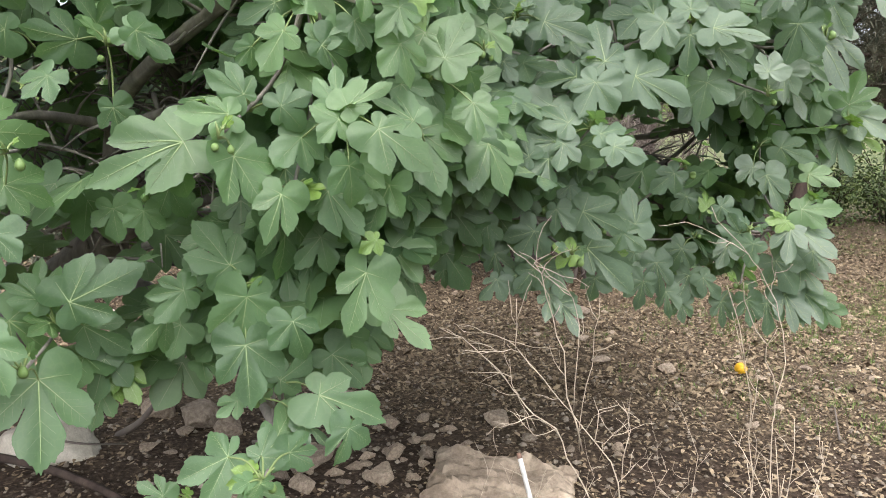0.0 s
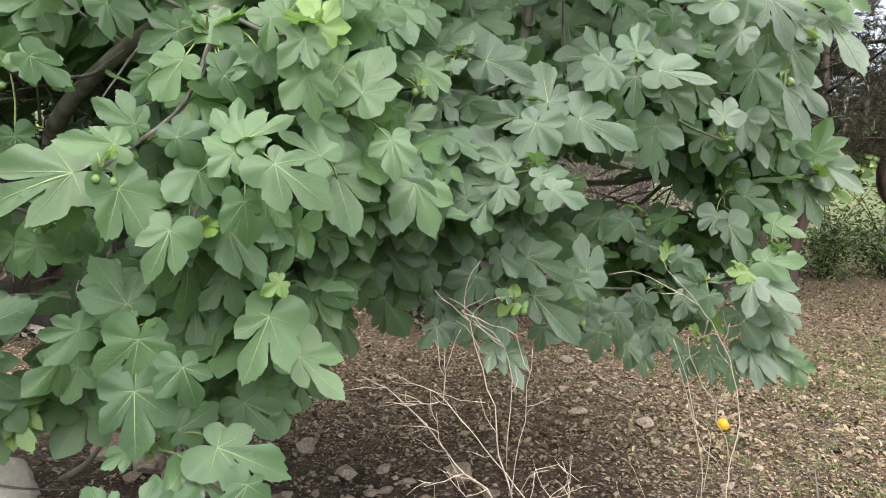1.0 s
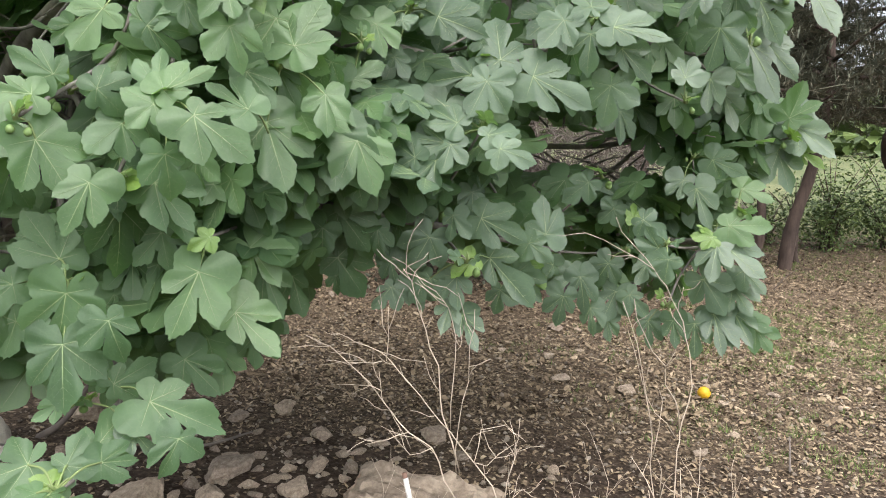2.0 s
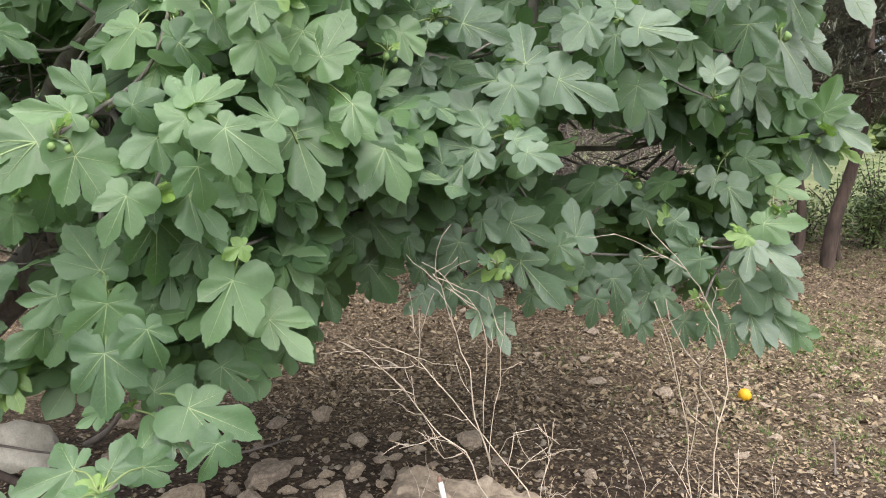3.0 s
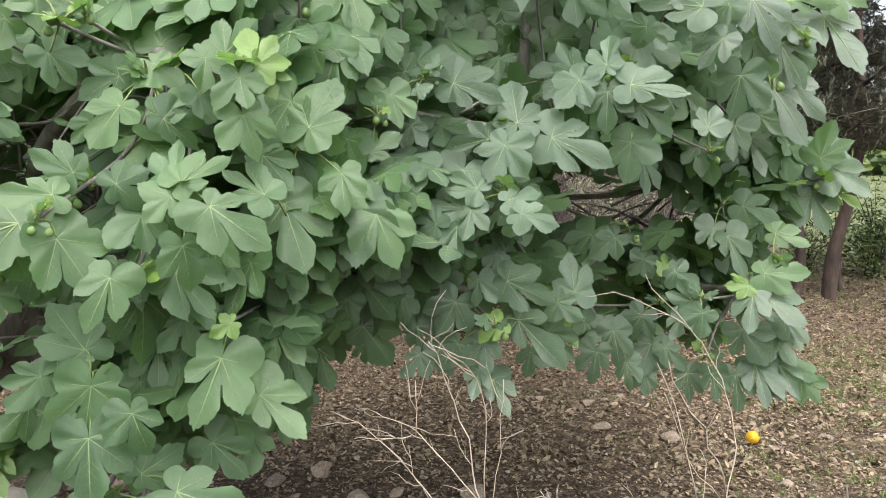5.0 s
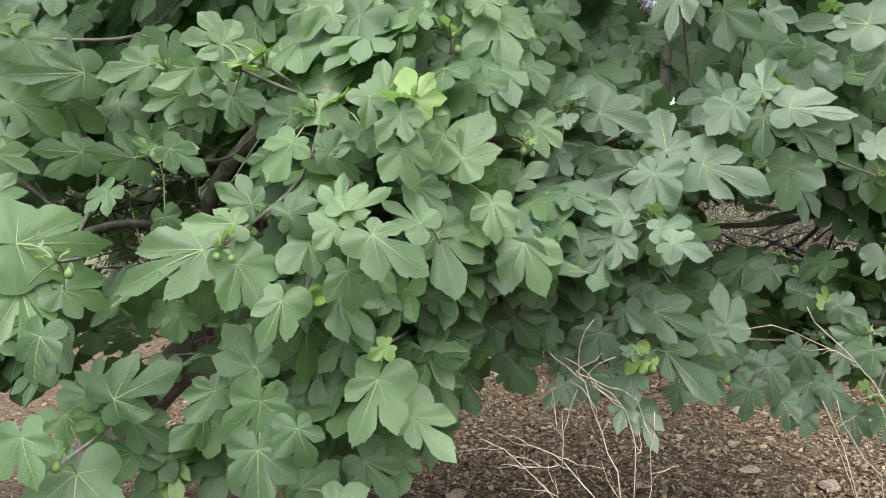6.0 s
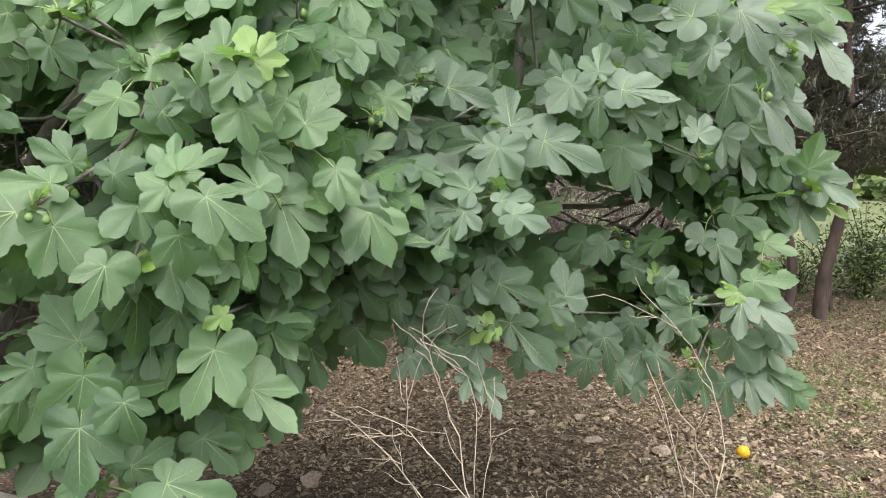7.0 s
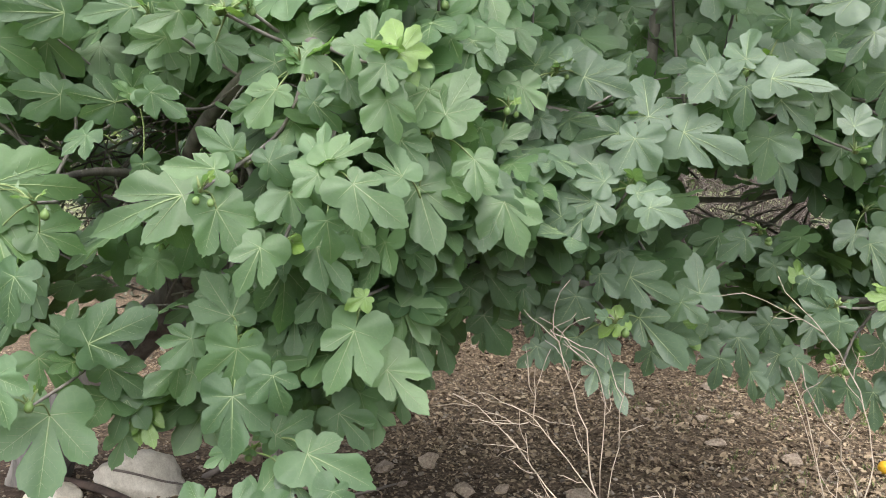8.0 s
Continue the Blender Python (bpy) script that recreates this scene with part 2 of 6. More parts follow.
# ---- ground ----
def height(x, y):
    """The ground: nearly level near the fig, then rising evenly as a meadow slope."""
    s = max(0.0, y - 6.0)
    z = -0.10 + 0.066 * s if s < 60 else -0.10 + 3.96 + 0.03 * (s - 60)
    z += 0.035 * noise.noise(Vector((x * 0.7, y * 0.7, 0))) + 0.012 * noise.noise(Vector((x * 3.1, y * 3.1, 4)))
    return z


def spaced(lo, hi, fine_lo, fine_hi, step, grow=1.25):
    out = list(np.arange(fine_lo, fine_hi + 1e-6, step))
    s, p = step, fine_hi
    while p < hi:
        s *= grow
        p += s
        out.append(p)
    s, p = step, fine_lo
    while p > lo:
        s *= grow
        p -= s
        out.insert(0, p)
    return out


gx, gy = spaced(-500, 500, -4.5, 7.0, 0.06), spaced(-200, 600, 1.6, 10.5, 0.06)
gverts = [(x, y, height(x, y) + 0.012 * noise.noise(Vector((x * 9, y * 9, 7)))) for y in gy for x in gx]
nx = len(gx)
gfaces = [(j * nx + i, j * nx + i + 1, (j + 1) * nx + i + 1, (j + 1) * nx + i) for j in range(len(gy) - 1) for i in range(nx - 1)]
ground = mesh_object("ground", gverts, gfaces, SOIL)
tagged(ground, "dark bare soil under dry leaf litter, grassy slope beyond", "ground", kind="structure")


# ---- fig tree ----
def half_leaf(rng, axis, reach, five):
    """One side of a leaf's outline, from the middle tip round to the stalk: turns from the middle rib in degrees, and radii."""
    gap = rng.choice((rng.uniform(1.2, 3), rng.uniform(2.5, 6), rng.uniform(5, 10)))
    shut = rng.choice((0.0, 0.0, 0.05))
    hm = min(28.0, max(12.0, 0.52 * axis - gap * 0.4))
    cut = rng.uniform(0.33, 0.55) * min(1.0, reach)
    hin, hout = axis - hm - gap, rng.uniform(27, 37)
    out = [(0, 1.0), (0.1 * hm, 0.968), (0.3 * hm, 0.908), (0.6 * hm, 0.826), (0.86 * hm, 0.75), ((1.0 + shut) * hm, max(0.65, cut + 0.16)), (0.99 * hm, max(0.55, cut + 0.08)), (0.93 * hm, cut + 0.025), (hm + gap / 2, cut)]
    out += [(axis - turn * hin, max(r * reach, cut + 0.02)) for turn, r in ((0.92, 0.44), (0.99, 0.56), (1.0 + shut, 0.66), (0.86, 0.76), (0.6, 0.84), (0.3, 0.915), (0.1, 0.972), (0.0, 1.0))]
    out += [(axis + turn * hout, r * reach) for turn, r in ((0.11, 0.966), (0.36, 0.89), (0.66, 0.8), (0.92, 0.71), (1.02, 0.6))]
    low = rng.uniform(0.56, 0.78) * min(1.0, reach)
    first = axis + hout + 4
    out.append((first, (rng.uniform(0.46, 0.56) if five else 0.6) * reach))
    out += [(first + turn * (160 - first), r * low) for turn, r in ((0.14, 0.88), (0.34, 0.99), (0.56, 1.0), (0.78, 0.93), (0.95, 0.78))]
    return out + [(167, 0.52 * low), (173, 0.28 * low), (178, 0.07)]


def leaf_shape(seed, lobes=None, fine=3, rings=(0.3, 0.55, 0.78, 1.0), detail=True):
    """A fig leaf, stalk end at the origin, middle lobe along +y, one unit long: vertices, faces, map and material per face.
    lobes: turn and length of the right side lobe, then of the left one."""
    rng = random.Random(seed)
    if lobes is None:
        lobes = (rng.uniform(38, 56), rng.uniform(0.64, 0.95), rng.uniform(38, 56), rng.uniform(0.64, 0.95))
    wave = [rng.uniform(0, 6.28) for _ in range(6)]
    five = rng.random() < 0.65

    def half(side, axis, reach):
        points = half_leaf(rng, axis, reach, five)
        out = [Vector((side * r * math.sin(radians(a)), r * math.cos(radians(a)), 0)) * rng.uniform(0.972, 1.028) for a, r in points]
        out[0] = Vector((0, 1, 0))
        return out

    right, left = half(1, lobes[0], lobes[1]), half(-1, lobes[2], lobes[3])
    line = smooth_path(left[::-1] + right[1:], fine)
    if fine > 1:
        line = [p * (1 + 0.016 * math.sin(k * 1.9 + wave[5]) + 0.014 * rng.uniform(-1, 1)) for k, p in enumerate(line)]
    axes = [0, lobes[0], -lobes[2], min(125, lobes[0] + 55), -min(125, lobes[2] + 55)]
    reach = [1.0, lobes[1], lobes[3], 0.5 * lobes[1], 0.5 * lobes[3]]
    droop, cup, fold = rng.uniform(0.0, 0.17), rng.uniform(-0.1, 0.12), rng.uniform(0.03, 0.07)
    spokes = sorted((math.atan2(p.x, p.y), math.hypot(p.x, p.y)) for p in line)
    turns, radii = [a for a, _ in spokes], [r for _, r in spokes]

    def surface(x, y):
        r = math.hypot(x, y)
        a = math.atan2(x, y)
        near = min(abs(math.degrees(a) - at) for at in axes)
        z = -droop * r * r + cup * abs(x) ** 1.3 - fold * r * math.cos(min(near, 26) / 26 * math.pi / 2) ** 2
        return z + 0.1 * r * r * math.sin(2.3 * a + wave[2]) + 0.055 * r * r * math.sin(5 * a + wave[3]) + 0.026 * r * r * math.sin(11 * a + wave[4]) + 0.03 * noise.noise(Vector((x * 3, y * 3, wave[1])))

    n = len(line)
    verts, faces, uv, index = [(0.0, 0.0, 0.0)], [], [(0.5, 0.5)], []
    for ring in rings:
        for p in line:
            x, y = p.x * ring, p.y * ring
            verts.append((x, y, surface(x, y)))
            uv.append((0.5 + x * 0.5, 0.5 + y * 0.5))
    for k in range(n - 1):
        faces.append((0, k + 2, k + 1))
        index.append(0)
        for q in range(len(rings) - 1):
            a = 1 + q * n + k
            faces.append((a, a + 1, a + 1 + n, a + n))
            index.append(0)
    def strip(start, toward, long, thick, lift=0.006):
        steps = 5 if detail and thick > 0.003 else 3
        s, c = math.sin(math.radians(toward)), math.cos(math.radians(toward))
        first = len(verts)
        for k in range(steps + 1):
            r = long * k / steps
            w = thick * (1 - 0.8 * k / steps)
            for side in (-1, 0, 1):
                x, y = start[0] + r * s + side * w * c, start[1] + r * c - side * w * s
                verts.append((x, y, surface(x, y) + (lift + 0.005 if side == 0 else lift)))
                uv.append((0.5 + x * 0.5, 0.5 + y * 0.5))
        for k in range(steps):
            for side in (0, 1):
                a = first + k * 3 + side
                faces.append((a, a + 1, a + 4, a + 3))
                index.append(1)

    for k, (at, size) in enumerate(zip(axes, reach)):
        if k > 2 and not detail:
            continue
        strip((0, 0), at, size * 0.9, 0.0078 if k == 0 else 0.0058)
        if detail and k < 3:
            for j, turn in itertools.product(range(4), (-42, 42)):
                r = size * (0.30 + 0.15 * j)
                start = (r * math.sin(math.radians(at)), r * math.cos(math.radians(at)))
                s, c = math.sin(math.radians(at + turn)), math.cos(math.radians(at + turn))
                long = 0.0
                while long < 0.2 * size:
                    x, y = start[0] + (long + 0.02) * s, start[1] + (long + 0.02) * c
                    if math.hypot(x, y) > 0.9 * float(np.interp(math.atan2(x, y), turns, radii)):
                        break
                    long += 0.02
                if long > 0.05:
                    strip(start, at + turn, long, 0.0013, 0.010)
    return verts, faces, uv, index


def leaf_pose(base, tip, facing, size=None):
    along = Vector(tip) - Vector(base)
    long = along.length if size is None else size
    along.normalize()
    side = along.cross(Vector(facing)).normalized()
    out = side.cross(along)
    m = Matrix((side, along, out)).transposed().to_4x4()
    return Matrix.Translation(base) @ m @ Matrix.Diagonal((long, long, long, 1))


SHAPES = [leaf_shape(s) for s in range(16)] + [leaf_shape(s, None, 2, (0.5, 1.0), False) for s in range(16, 20)]
MESHES = {}
BLADES = {"g": LEAF, "w": LEAF_SKY_GLARE, "s": LEAF_SKY_TINT, "l": LEAF_LIGHT, "y": LEAF_YOUNG}


def leaf_mesh(kind, shape):
    if (kind, shape) not in MESHES:
        verts, faces, uv, index = SHAPES[shape]
        ob = mesh_object("leaf", verts, faces, [BLADES[kind], VEIN], None, "", True, index, uv)
        MESHES[kind, shape] = ob.data
        bpy.data.objects.remove(ob)
    return MESHES[kind, shape]


fig_tree = thing("fig_tree", "spreading green fig tree with large lobed leaves and unripe figs", "fig tree", (-1.6, 2.9, -0.1))
TREE = Matrix.Translation((1.6, -2.9, 0.1))
leaf_rng = random.Random(11)


def tree_part(ob):
    ob.parent = fig_tree
    ob.matrix_parent_inverse = TREE
    return ob


def add_leaf(base, tip, kind, facing=None, lobes=None):
    """A leaf from its stalk end to its tip; with lobes given it gets a shape of its own, else one of the common ones."""
    if facing is None:
        facing = (leaf_rng.uniform(-0.45, 0.45), -0.75, leaf_rng.uniform(0.35, 1.1)) if kind != "w" else (leaf_rng.uniform(-0.3, 0.3), -0.35, 1.0)
    # leaves further right get the blade with sky sheen in its colour
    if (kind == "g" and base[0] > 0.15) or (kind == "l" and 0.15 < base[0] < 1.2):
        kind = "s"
    # lowest leaves take the darker green, standing in for the crown's shade
    if kind == "l" and base[2] < 0.9:
        kind = "g"
    shape = leaf_rng.randrange(16)
    if lobes is None:
        if (Vector(tip) - Vector(base)).length < 0.06:
            shape = 16 + shape % 4
        ob = new("leaf" if shape < 16 else "young_leaf", leaf_mesh(kind, shape))
    else:
        verts, faces, uv, index = leaf_shape(leaf_rng.randrange(10 ** 6), lobes)
        ob = mesh_object("leaf", verts, faces, [BLADES[kind], VEIN], None, "", True, index, uv)
    ob.matrix_basis = leaf_pose(base, tip, facing)
    return tree_part(ob)


def tree_bar(name, points, r0, r1, mat, sides=7, steps=5, bumps=0.12, label=""):
    return tree_part(bar(name, points, r0, r1, mat, None, sides, steps, bumps, label))


LIMB_LINES = []


def limb(points, r0, r1, name="limb", sides=9):
    LIMB_LINES.extend(smooth_path(points, 6))
    return tree_bar(name, points, r0, r1, BARK, sides, 6, 0.14)


limb([(-2.45, 3.2, -0.2), (-2.2, 3.1, 0.2), (-1.75, 2.9, 0.6), (-1.28, 2.8, 0.98)], 0.15, 0.085, "trunk", 12)
limb([(-1.32, 2.8, 0.95), (-0.7, 2.68, 1.2), (0.1, 2.85, 1.33), (0.63, 3.3, 1.40), (0.95, 3.4, 1.42), (1.26, 3.3, 1.50), (1.54, 3.1, 1.46)], 0.022, 0.005)
limb([(-1.28, 2.8, 0.98), (-1.1, 2.5, 1.4), (-0.85, 2.2, 1.56), (-0.5, 1.95, 1.72), (-0.3, 1.8, 1.72)], 0.036, 0.011)
limb([(-1.4, 2.8, 0.85), (-0.95, 2.55, 0.8), (-0.6, 2.2, 0.68), (-0.42, 1.9, 0.62)], 0.04, 0.012)
limb([(-1.3, 2.8, 0.96), (-1.05, 3.0, 1.6), (-0.5, 3.0, 2.2), (0.1, 2.8, 2.6)], 0.034, 0.015)
limb([(-0.1, 3.0, 1.25), (0.35, 3.2, 1.15), (0.82, 3.4, 1.24), (1.06, 3.4, 1.37), (1.3, 3.2, 1.75)], 0.018, 0.006)
limb([(0.82, 3.4, 1.24), (1.0, 3.45, 1.1), (1.2, 3.2, 1.05), (1.35, 2.9, 1.08)], 0.022, 0.01)
limb([(0.1, 2.85, 1.33), (0.35, 3.5, 1.5), (0.5, 4.0, 1.8), (0.52, 4.1, 2.1), (0.55, 4.1, 3.0)], 0.034, 0.028)
limb([(-0.7, 2.68, 1.2), (-0.35, 2.3, 1.22), (-0.05, 2.3, 1.18), (0.3, 2.5, 1.12), (0.75, 3.0, 1.0)], 0.028, 0.008)
limb([(-0.5, 1.95, 1.72), (-0.2, 2.1, 1.66), (0.1, 2.4, 1.66), (0.45, 2.65, 1.64), (0.76, 2.8, 1.76), (1.25, 3.0, 1.78)], 0.016, 0.007)
limb([(-0.95, 2.35, 1.02), (-0.82, 2.3, 1.06), (-0.8, 2.3, 1.18), (-0.88, 2.3, 1.5)], 0.014, 0.008)
limb([(-1.1, 2.5, 1.4), (-0.91, 2.3, 1.42), (-0.75, 2.28, 1.46), (-0.6, 2.1, 1.35)], 0.02, 0.008)
limb([(-1.05, 3.0, 1.6), (-1.3, 2.6, 2.0), (-1.0, 2.2, 2.1), (-0.5, 1.9, 2.15)], 0.03, 0.01)
limb([(-1.5, 2.85, 0.8), (-1.3, 2.4, 0.78), (-1.12, 2.05, 0.85), (-1.0, 1.9, 0.98)], 0.03, 0.009)
limb([(-1.1, 2.5, 1.4), (-1.15, 2.15, 1.42), (-1.1, 1.85, 1.38)], 0.02, 0.008)
limb([(-0.05, 2.3, 1.18), (0.05, 2.6, 1.05), (0.25, 2.75, 0.98), (0.5, 2.85, 0.9)], 0.015, 0.006)
fig_places = []


def shoot(tip, *leaves):
    """A leafy shoot: a twig from the nearest limb to the tip, and a petiole to each leaf."""
    end = Vector(tip)
    root = min(LIMB_LINES, key=lambda p: (p - end).length)
    if (root - end).length > 0.03:
        mid = (root + end) / 2 + Vector((0, 0.03 + 0.15 * (root - end).length, -0.06 * (root - end).length))
        tree_bar("twig", [root, mid, end], 0.0058, 0.004, BARK, 6, 5, 0.1)
    for base, point, kind, *more in leaves:
        blade = add_leaf(base, point, kind, *more)
        b, p = Vector(base), Vector(point)
        reach = b - end
        if reach.length < 0.15:
            start = end
        else:
            start = b - (p - b).normalized() * 0.025 + Vector((0, 0.075, -0.03))
        bend = (start + b) / 2 + Vector((0, 0.01, 0.012))
        stalk_bar = bar("petiole", [start, bend, b + (p - b) * 0.02 + Vector((0, 0.002, 0))], 0.0025, 0.0019, PETIOLE, blade, 5, 4, 0.0, "yellow-green leaf stalk")
        stalk_bar.matrix_parent_inverse = blade.matrix_basis.inverted()
    bud = bmesh.new()
    bmesh.ops.create_cone(bud, cap_ends=True, segments=7, radius1=0.006, radius2=0.0012, depth=0.035)
    ob = part("bud", bud, PETIOLE)
    ob.matrix_basis = Matrix.Translation(end + Vector((0, -0.006, 0.012))) @ pose(0, 0, 0, leaf_rng.uniform(10, 50), leaf_rng.uniform(-30, 30))
    tree_part(ob)
    fig_places.append(end)
    for k in range(3):
        a = leaf_rng.uniform(0, 6.28)
        lift = Vector((math.cos(a) * 0.6, math.sin(a) * 0.6 - 0.3, leaf_rng.uniform(0.2, 0.9))).normalized()
        base = end + lift * leaf_rng.uniform(0.02, 0.045)
        tree_bar("petiole", [end, (end + base) / 2 + Vector((0, 0, 0.004)), base], 0.0026, 0.002, PETIOLE, 5, 3, 0.0)
        if k < 2:
            add_leaf(base, base + (lift + Vector((0, -0.4, -0.3))) * leaf_rng.uniform(0.025, 0.05), leaf_rng.choice("lly"))


shoot((-0.202, 1.660, 1.412),
      ((-0.212, 1.657, 1.436), (-0.219, 1.676, 1.528), "g", (0.18, -0.96, 0.21), (40, 0.90, 34, 0.83)),
      ((-0.183, 1.619, 1.431), (-0.092, 1.649, 1.486), "l", (0.14, -0.95, 0.28), (24, 0.46, 24, 0.67)),
      ((-0.200, 1.613, 1.405), (-0.234, 1.569, 1.361), "l", (0.44, -0.78, 0.44), (73, 0.92, 57, 0.66)),
      ((-0.117, 1.600, 1.387), (-0.003, 1.607, 1.306), "l", (0.31, -0.88, 0.36), (40, 0.70, 53, 0.46)),
      ((-0.292, 1.670, 1.367), (-0.269, 1.658, 1.293), "g", (0.50, -0.82, 0.28), (56, 1.20, 36, 0.90)),
      ((-0.179, 1.614, 1.311), (-0.160, 1.619, 1.219), "g", (0.62, -0.78, 0.09), (46, 0.80, 57, 0.46)),
)
shoot((-0.405, 1.680, 1.424),
      ((-0.396, 1.613, 1.452), (-0.426, 1.600, 1.519), "g", (0.47, -0.88, 0.04), (54, 0.61, 33, 1.20)),
      ((-0.536, 1.642, 1.353), (-0.696, 1.524, 1.281), "l", (0.37, -0.79, 0.48), (24, 0.70, 32, 0.64)),
      ((-0.326, 1.640, 1.431), (-0.265, 1.659, 1.462), "g", (0.26, -0.96, 0.10), (71, 0.94, 50, 0.79)),
)
shoot((-0.425, 1.540, 1.365),
      ((-0.418, 1.578, 1.410), (-0.499, 1.513, 1.415), "l", (0.60, -0.72, 0.36), (38, 0.53, 57, 0.67)),
      ((-0.407, 1.569, 1.326), (-0.346, 1.585, 1.224), "l", (0.72, -0.61, 0.33), (44, 0.90, 53, 0.87)),
      ((-0.545, 1.635, 1.298), (-0.599, 1.585, 1.251), "g", (0.68, -0.73, -0.00), (40, 0.93, 80, 0.79)),
)
shoot((-0.313, 1.680, 1.250),
      ((-0.316, 1.590, 1.250), (-0.330, 1.528, 1.156), "l", (0.57, -0.73, 0.39), (41, 0.61, 29, 0.75)),
      ((-0.241, 1.705, 1.251), (-0.154, 1.689, 1.158), "g", (0.22, -0.90, 0.37), (24, 0.81, 42, 0.81)),
      ((-0.353, 1.778, 1.188), (-0.355, 1.790, 1.017), "g", (0.65, -0.76, -0.06), (29, 0.70, 41, 0.86)),
      ((-0.286, 1.680, 1.258), (-0.246, 1.645, 1.236), "y"),
)
shoot((-0.444, 1.720, 1.025),
      ((-0.484, 1.767, 1.068), (-0.563, 1.758, 1.179), "g", (0.45, -0.86, 0.25), (51, 0.60, 39, 0.77)),
      ((-0.420, 1.683, 1.011), (-0.434, 1.667, 0.876), "g", (0.53, -0.85, 0.05), (39, 0.83, 53, 0.76)),
      ((-0.306, 1.637, 0.970), (-0.272, 1.634, 0.881), "g", (0.37, -0.91, 0.17), (61, 0.82, 49, 0.66)),
      ((-0.420, 1.667, 0.905), (-0.399, 1.627, 0.767), "g", (0.34, -0.89, 0.31), (38, 0.70, 48, 0.77)),
)
shoot((-0.175, 1.820, 1.126),
      ((-0.136, 1.737, 1.139), (-0.169, 1.702, 1.117), "y", (0.51, -0.74, 0.44), (74, 0.60, 69, 0.70)),
      ((-0.120, 1.958, 1.092), (-0.038, 1.932, 1.005), "l", (0.13, -0.91, 0.39), (32, 0.74, 44, 0.96)),
      ((-0.160, 1.737, 1.063), (-0.191, 1.664, 0.929), "l", (0.54, -0.78, 0.30), (37, 0.56, 40, 0.81)),
      ((-0.124, 1.868, 0.948), (-0.008, 1.849, 0.853), "l", (0.26, -0.83, 0.49), (31, 0.53, 42, 0.72)),
)
shoot((-0.023, 1.850, 1.513),
      ((-0.054, 1.725, 1.409), (-0.143, 1.713, 1.468), "g", (0.30, -0.91, 0.28), (27, 0.78, 26, 0.60)),
      ((-0.049, 1.835, 1.390), (0.012, 1.800, 1.241), "l", (0.28, -0.90, 0.33), (51, 0.50, 39, 0.78)),
      ((-0.042, 1.892, 1.514), (0.009, 1.885, 1.422), "g", (0.10, -0.99, 0.13), (50, 0.63, 39, 0.69)),
      ((-0.090, 1.821, 1.496), (-0.021, 1.813, 1.418), "g", (0.09, -0.98, 0.17), (44, 0.63, 35, 0.78)),
      ((0.009, 1.837, 1.557), (0.064, 1.883, 1.673), "l", (-0.02, -0.92, 0.38), (49, 0.68, 45, 0.73)),
      ((0.079, 1.846, 1.457), (0.094, 1.804, 1.372), "l", (0.07, -0.89, 0.45), (55, 0.67, 36, 0.82)),
)
shoot((0.010, 1.950, 1.546),
      ((0.123, 2.016, 1.363), (0.192, 1.980, 1.241), "l", (0.36, -0.82, 0.45), (44, 0.89, 44, 0.76)),
      ((0.069, 1.949, 1.541), (0.025, 1.959, 1.475), "g", (-0.04, -0.99, -0.12), (25, 0.62, 53, 0.72)),
)
shoot((0.428, 2.250, 1.415),
      ((0.445, 2.185, 1.397), (0.542, 2.220, 1.431), "l", (0.20, -0.91, 0.36), (35, 0.51, 37, 0.45)),
      ((0.329, 2.240, 1.374), (0.193, 2.251, 1.391), "g", (-0.04, -0.96, 0.26), (30, 0.68, 29, 0.61)),
      ((0.346, 2.205, 1.369), (0.328, 2.165, 1.287), "l", (-0.15, -0.88, 0.45), (52, 0.45, 49, 0.78)),
      ((0.301, 2.242, 1.346), (0.254, 2.194, 1.275), "w", (-0.10, -0.79, 0.61), (42, 0.64, 37, 0.69)),
      ((0.361, 2.224, 1.428), (0.277, 2.261, 1.480), "l", (-0.10, -0.88, 0.46), (37, 0.70, 37, 0.82)),
      ((0.250, 2.214, 1.329), (0.179, 2.238, 1.375), "g", (-0.21, -0.96, 0.18), (41, 0.74, 67, 0.63)),
      ((0.479, 2.146, 1.362), (0.576, 2.130, 1.338), "l", (-0.07, -0.93, 0.35), (82, 0.57, 39, 0.62)),
)
shoot((0.454, 2.350, 1.589),
      ((0.469, 2.287, 1.609), (0.450, 2.347, 1.750), "l", (0.08, -0.91, 0.40), (49, 0.62, 77, 0.47)),
      ((0.435, 2.238, 1.545), (0.389, 2.216, 1.442), "l", (-0.08, -0.96, 0.25), (52, 0.69, 58, 0.93)),
      ((0.563, 2.301, 1.570), (0.735, 2.281, 1.490), "g", (-0.01, -0.97, 0.22), (24, 0.66, 45, 0.58)),
      ((0.390, 2.304, 1.567), (0.269, 2.282, 1.540), "g", (0.17, -0.98, 0.00), (45, 0.58, 24, 0.45)),
)
